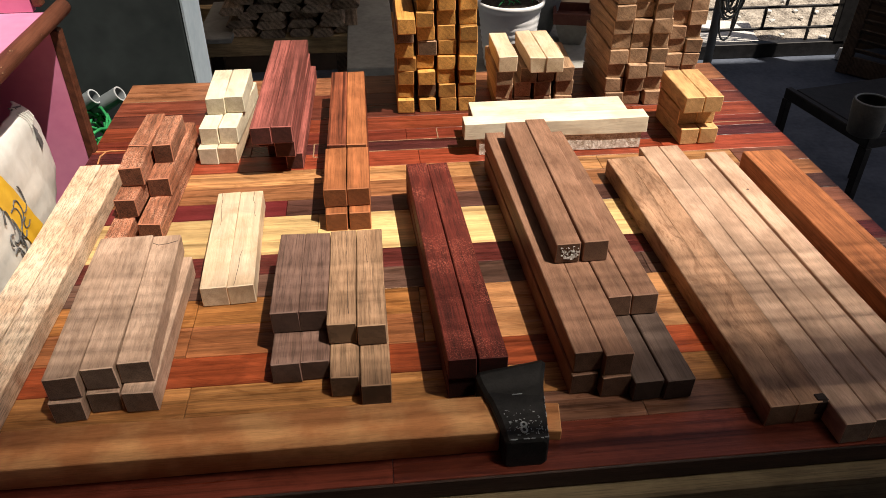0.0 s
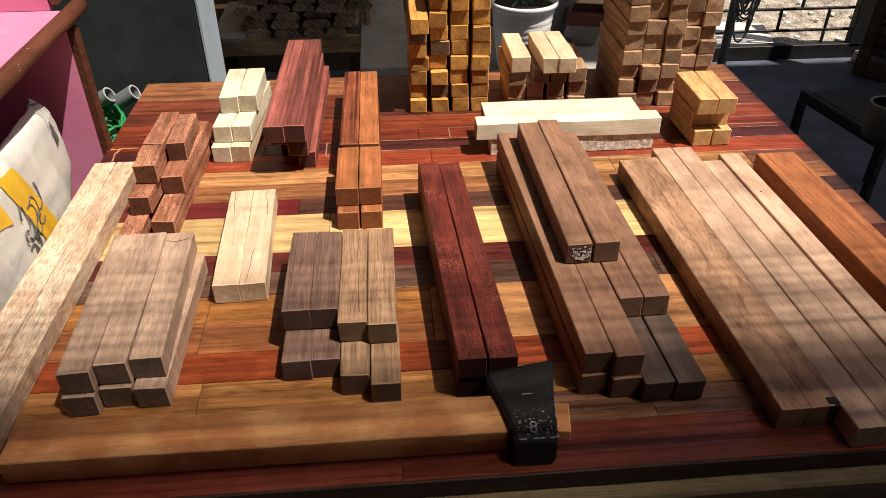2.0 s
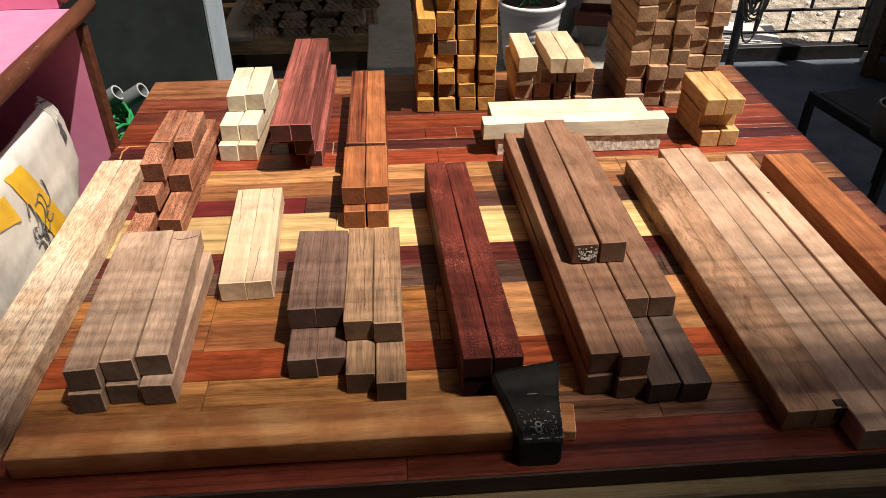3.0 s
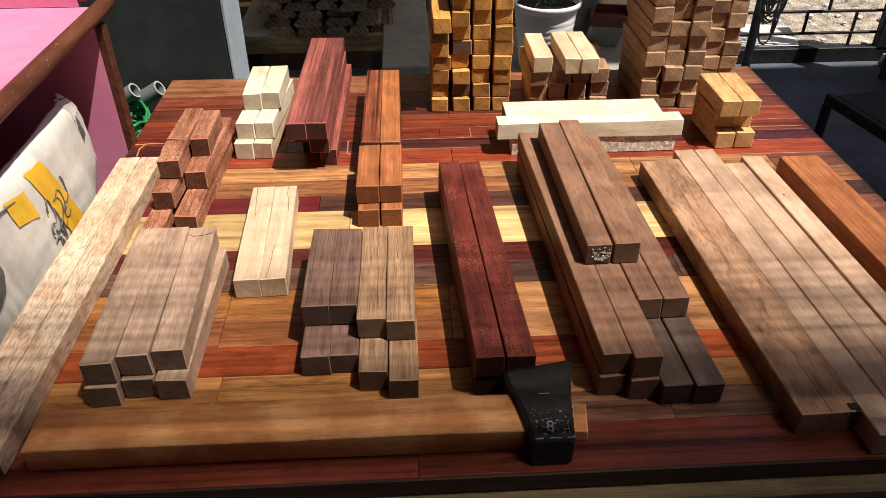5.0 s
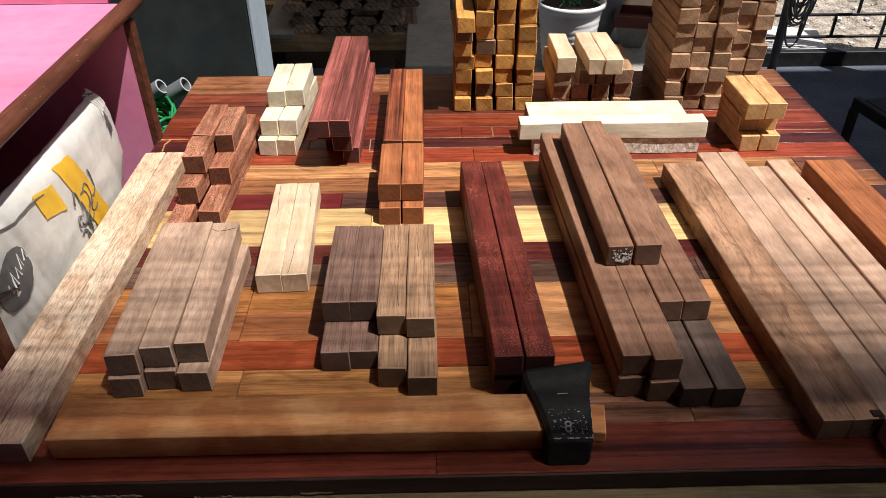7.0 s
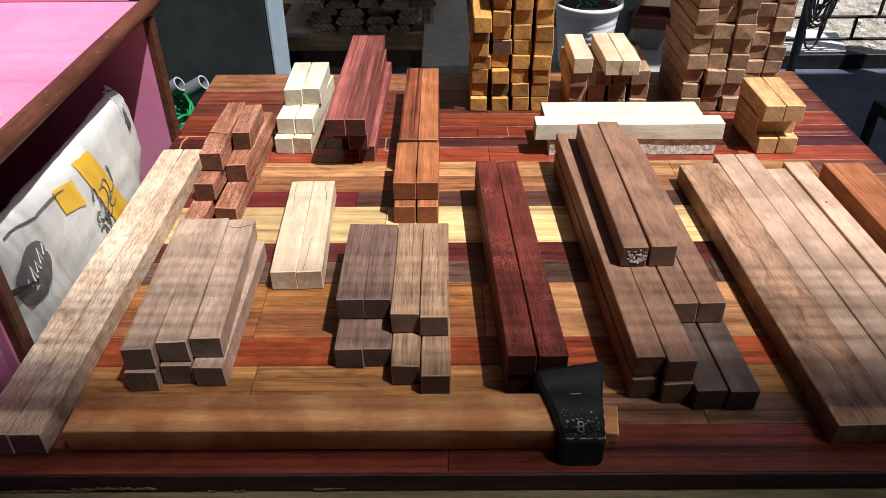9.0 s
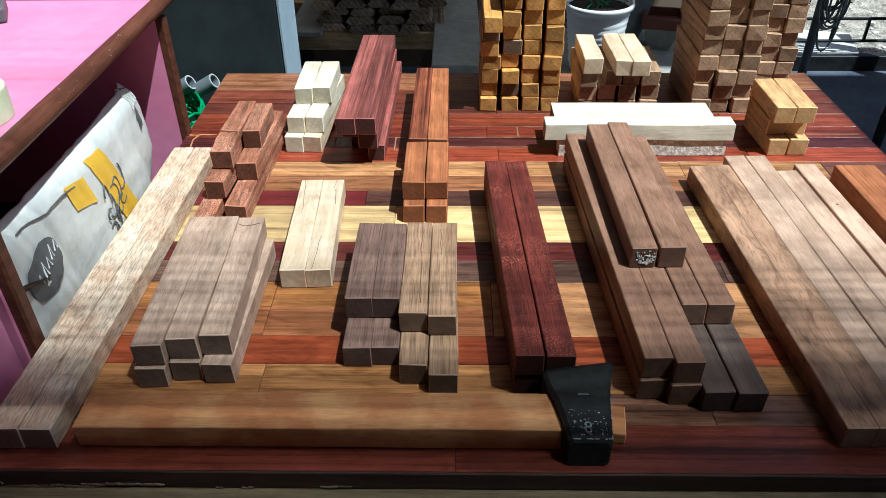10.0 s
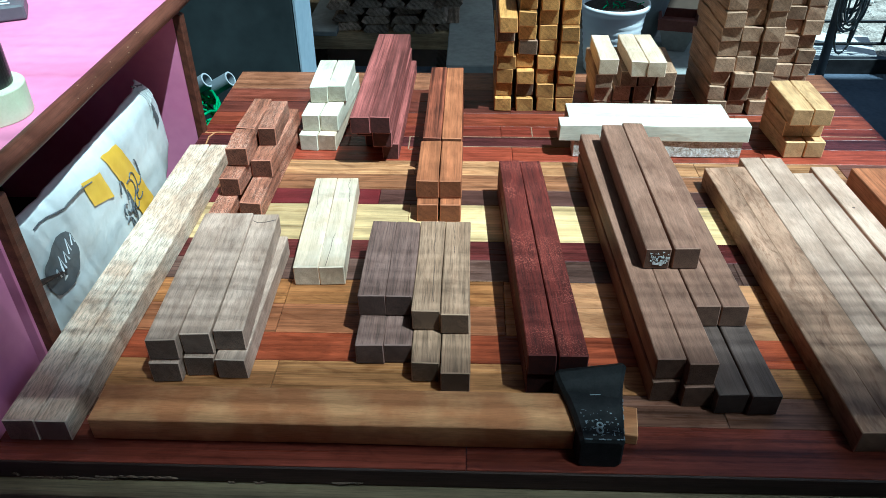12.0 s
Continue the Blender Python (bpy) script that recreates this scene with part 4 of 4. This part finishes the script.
for x in (0.274, 0.316):
    blank("wood_blank", W_WHITE if x < 0.3 else W_CREAM, LAB, G, (x, -0.467), (x + 0.020, -0.190), 1, 0.0405)
    blank("wood_blank", W_WHITE, LAB, G, (x + 0.006, -0.448), (x + 0.022, -0.200), 2, 0.0405)
blank("wood_blank", W_WHITE, LAB, G, (0.291, -0.383), (0.289, -0.217), 3, 0.041)
blank("wood_blank", W_WHITE, LAB, G, (0.3325, -0.378), (0.333, -0.218), 3, 0.041)

G = "pile of purplish blanks"
LAB = "purplish-red striped wooden blank in a long pile"
blank("wood_blank", W_PURPLE, LAB, G, (0.4055, -0.542), (0.414, -0.030), 3, 0.042)
blank("wood_blank", W_PURPLE, LAB, G, (0.4485, -0.540), (0.457, -0.032), 3, 0.042)
blank("wood_blank", W_PURPLE, LAB, G, (0.449, -0.525), (0.458, -0.020), 2, 0.042)
blank("wood_blank", W_PURPLE, LAB, G, (0.406, -0.470), (0.414, -0.020), 2, 0.042)
blank("wood_blank", W_PURPLE, LAB, G, (0.464, -0.505), (0.473, -0.010), 1, 0.036)
blank("wood_blank", W_PURPLE, LAB, G, (0.420, -0.440), (0.428, -0.010), 1, 0.042)

G = "row of orange-brown blanks"
LAB = "reddish-brown rosewood blank with dark stripes in a pair"
blank("wood_blank", W_ROSE, LAB, G, (0.5585, -0.554), (0.560, -0.159), 2, 0.0395)
blank("wood_blank", W_ORANGE, "orange-brown striped wooden blank in a pair", G, (0.6005, -0.556), (0.600, -0.161), 2, 0.0415)
LAB = "orange-brown wooden blank with end grain showing"
for x in (0.558, 0.6025):
    blank("wood_blank", W_ORANGE, LAB, G, (x, -0.735), (x, -0.568), 2, 0.0425)
    blank("wood_blank", W_ORANGE, LAB, G, (x, -0.757), (x, -0.54), 1, 0.041)
    blank("wood_blank", W_ROSE, LAB, G, (x, -0.535), (x, -0.17), 1, 0.041)

G = "pair of dark red blanks"
LAB = "long dark red speckled wooden blank"
for n in (1, 2):
    blank("wood_blank", W_DARKRED, LAB, G, (0.7435, -1.213 + 0.004 * (2 - n)), (0.7175, -0.650), n, 0.0405)
    blank("wood_blank", W_DARKRED, LAB, G, (0.7870, -1.213 + 0.004 * (2 - n)), (0.7585, -0.652), n, 0.0405)

G = "pile of brown blanks"
LAB = "long brown planed wooden blank in a stepped pile"
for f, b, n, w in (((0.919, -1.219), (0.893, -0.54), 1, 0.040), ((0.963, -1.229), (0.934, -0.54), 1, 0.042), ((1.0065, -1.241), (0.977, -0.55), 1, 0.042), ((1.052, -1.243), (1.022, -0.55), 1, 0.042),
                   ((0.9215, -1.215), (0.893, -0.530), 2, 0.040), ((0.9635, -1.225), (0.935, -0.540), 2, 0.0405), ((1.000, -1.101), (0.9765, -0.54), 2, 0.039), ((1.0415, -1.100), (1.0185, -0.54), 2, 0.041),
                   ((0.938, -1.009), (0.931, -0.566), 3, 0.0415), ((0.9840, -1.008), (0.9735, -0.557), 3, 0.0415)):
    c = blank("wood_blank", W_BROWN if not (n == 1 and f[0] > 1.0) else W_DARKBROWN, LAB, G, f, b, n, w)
    if n == 3 and f[0] < 0.95:
        r = random.Random(8)
        for k in range(44):
            half = (Vector(b) - Vector(f)).length / 2
            bm = box(0.0008 + 0.005 * r.random() ** 2, 0.0006, 0.0008 + 0.005 * r.random() ** 2, (r.uniform(-0.014, 0.017), -half - 0.0009, r.uniform(-0.014, 0.013)), jitter=0.0004, rng=r)
            part("paint_patch", bm, PALE_STONE, c, "flaking white paint")

G = "row of long figured blanks"
LAB = "long light brown figured wooden blank in a flat row"
for f, b in (((1.1740, -1.304), (1.147, -0.598)), ((1.2165, -1.303), (1.188, -0.594)), ((1.2600, -1.344), (1.2315, -0.554)), ((1.3040, -1.34), (1.2755, -0.553)), ((1.3475, -1.33), (1.3190, -0.618)), ((1.3930, -1.33), (1.3670, -0.589))):
    burl = f[0] < 1.23
    c = blank("wood_blank", W_BURL if burl else W_BIG, "long dark brown burled wooden blank in a flat row" if burl else LAB, G, f, b, 1, 0.0425)
    half = (Vector(b) - Vector(f)).length / 2
    if burl and f[0] > 1.2:
        part("notch", box(0.019, 0.017, 0.030, (0.0125, -half + 0.0078, 0.0068), bevel=0.004, jitter=0.0012), W_NEARBLACK, c, "dark broken corner")
    if f[0] > 1.38:
        part("knot", lathe([(0.0028, 0.018), (0.0028, 0.0192), (0.001, 0.0193)], 10), W_WALNUT, c, at=pose(-0.004, half - 0.16, 0))
blank("wood_board", W_ORANGE, "thick orange-brown board lying along the bench edge", "", (1.4800, -1.20), (1.457, -0.611), 1, 0.084, 0.048)

G = "small stack of honey blanks"
LAB = "honey-yellow wooden blank in a neat stack of three layers"
for n, dy in ((1, 0.006), (2, 0.03), (3, 0.0)):
    for x in (1.3485, 1.3925):
        blank("wood_blank", W_BOX, LAB, G, (x + 0.003 * (3 - n), -0.486 + dy), (x + 0.001, -0.328), n, 0.0425, 0.036 if n == 2 else 0.0385)

# white boards lying across the bench
G = "white boards"


def cross_board(mat, label, x0, x1, y, w, layer, h=0.0385):
    ob = new("wood_board", ends_dark(mesh_of("wood_board", box(x1 - x0, w, h, bevel=0.0012, jitter=0.0008, cuts=3, axis=0, rng=rng), mat), 0))
    ob.matrix_basis = pose((x0 + x1) / 2, y, TOP + (layer - 1) * 0.04 + h / 2 + 0.0006)
    tagged(ob, label, "wood board", G)


cross_board(W_ROUGHX, "rough-sawn white board under planed ones", 0.868, 1.238, -0.463, 0.042, 1)
cross_board(W_ROUGHX, "rough-sawn white board under planed ones", 0.872, 1.210, -0.410, 0.044, 1)
cross_board(W_WHITEX, "planed white board lying across the bench", 0.835, 1.248, -0.467, 0.042, 2)
cross_board(W_WHITEX, "planed white board lying across the bench", 0.858, 1.212, -0.409, 0.072, 2)
G = ""
cross_board(W_FRONT, "long tan board along the front of the bench", 0.131, 0.781, -1.278, 0.066, 1)
offcut = new("wood_offcut", ends_dark(mesh_of("wood_offcut", box(0.020, 0.052, 0.018, bevel=0.0012), W_FRONT), 0))
offcut.matrix_basis = pose(0.8615, -1.274, TOP + 0.0096, 0, 0, -8)
tagged(offcut, "small tan offcut lying beside the axe head", "wood offcut")

# tall stack of yellow blanks
G = "tall stack of yellow blanks"
LAB = "yellow-orange wooden blank with sawn end in a tall stack"
r = random.Random(31)
for c in range(4):
    for n in range(1, (7, 9, 10, 10)[c] + 1):
        x = 0.722 + 0.0505 * c + r.uniform(-0.003, 0.003)
        y = -0.240 + r.uniform(-0.012, 0.010) - (0.05 if c == 0 and n == 7 else 0)
        blank("wood_blank", W_YELLOW if r.random() < 0.78 else W_TAN, LAB, G, (x, y), (x + r.uniform(-0.004, 0.004), -0.01 + r.uniform(-0.02, 0.0)), n, 0.042 + r.uniform(-0.002, 0.001), 0.0345, 0.0355, jitter=0.0015)

# low mixed pile
G = "low pile of pale blocks"
LAB = "pale brown wooden block in a loose pile"
for x, n in ((0.962, 1), (1.008, 1), (1.058, 1), (1.110, 1), (0.960, 2), (1.0055, 2), (1.055, 2), (1.112, 2)):
    blank("wood_block", W_BLOCK, LAB, G, (x, -0.262 + r.uniform(-.008, .004)), (x + 0.004, -0.08 + r.uniform(-.01, .01)), n, 0.041, 0.0365, 0.0375, jitter=0.0016)
for f, b, n, w in (((0.957, -0.279), (0.957, -0.10), 3, 0.042), ((1.019, -0.268), (1.024, -0.10), 3, 0.040), ((1.063, -0.262), (1.068, -0.1), 3, 0.040), ((1.108, -0.268), (1.114, -0.10), 3, 0.042)):
    blank("wood_block", W_BLOCK, LAB, G, f, b, n, w, 0.0365, 0.0375, jitter=0.0016)
for f, b, w in (((0.964, -0.285), (0.964, -0.118), 0.044), ((1.033, -0.296), (1.030, -0.108), 0.038), ((1.0735, -0.300), (1.070, -0.110), 0.043)):
    blank("wood_block", W_CREAM, "cream wooden block on top of a loose pile", G, f, b, 4, w, 0.0365, 0.0375, jitter=0.0015)

# tall stacks of brown blanks
G = "tall stack of brown blanks"
LAB = "light brown wooden blank with sawn end in a tall stack"
for c in range(3):
    for n in range(1, 11):
        x = 1.240 + 0.0495 * c + r.uniform(-0.003, 0.003)
        y = -0.256 + r.uniform(-0.010, 0.008)
        blank("wood_blank", W_BLOCK, LAB, G, (x, y), (x + r.uniform(-0.004, 0.004), -0.03 + r.uniform(-0.02, 0.0)), n, 0.0445 + r.uniform(-0.002, 0.002), 0.0355, 0.0365, jitter=0.0016)
for c in range(2):
    for n in range(1, 10):
        x = 1.445 + 0.047 * c + r.uniform(-0.003, 0.003)
        y = -0.10 + r.uniform(-0.010, 0.008)
        blank("wood_blank", W_BLOCK, LAB, G, (x, y), (x + r.uniform(-0.004, 0.004), 0.03 + r.uniform(-0.02, 0.0)), n, 0.044 + r.uniform(-0.002, 0.002), 0.0355, 0.0365, jitter=0.0016)
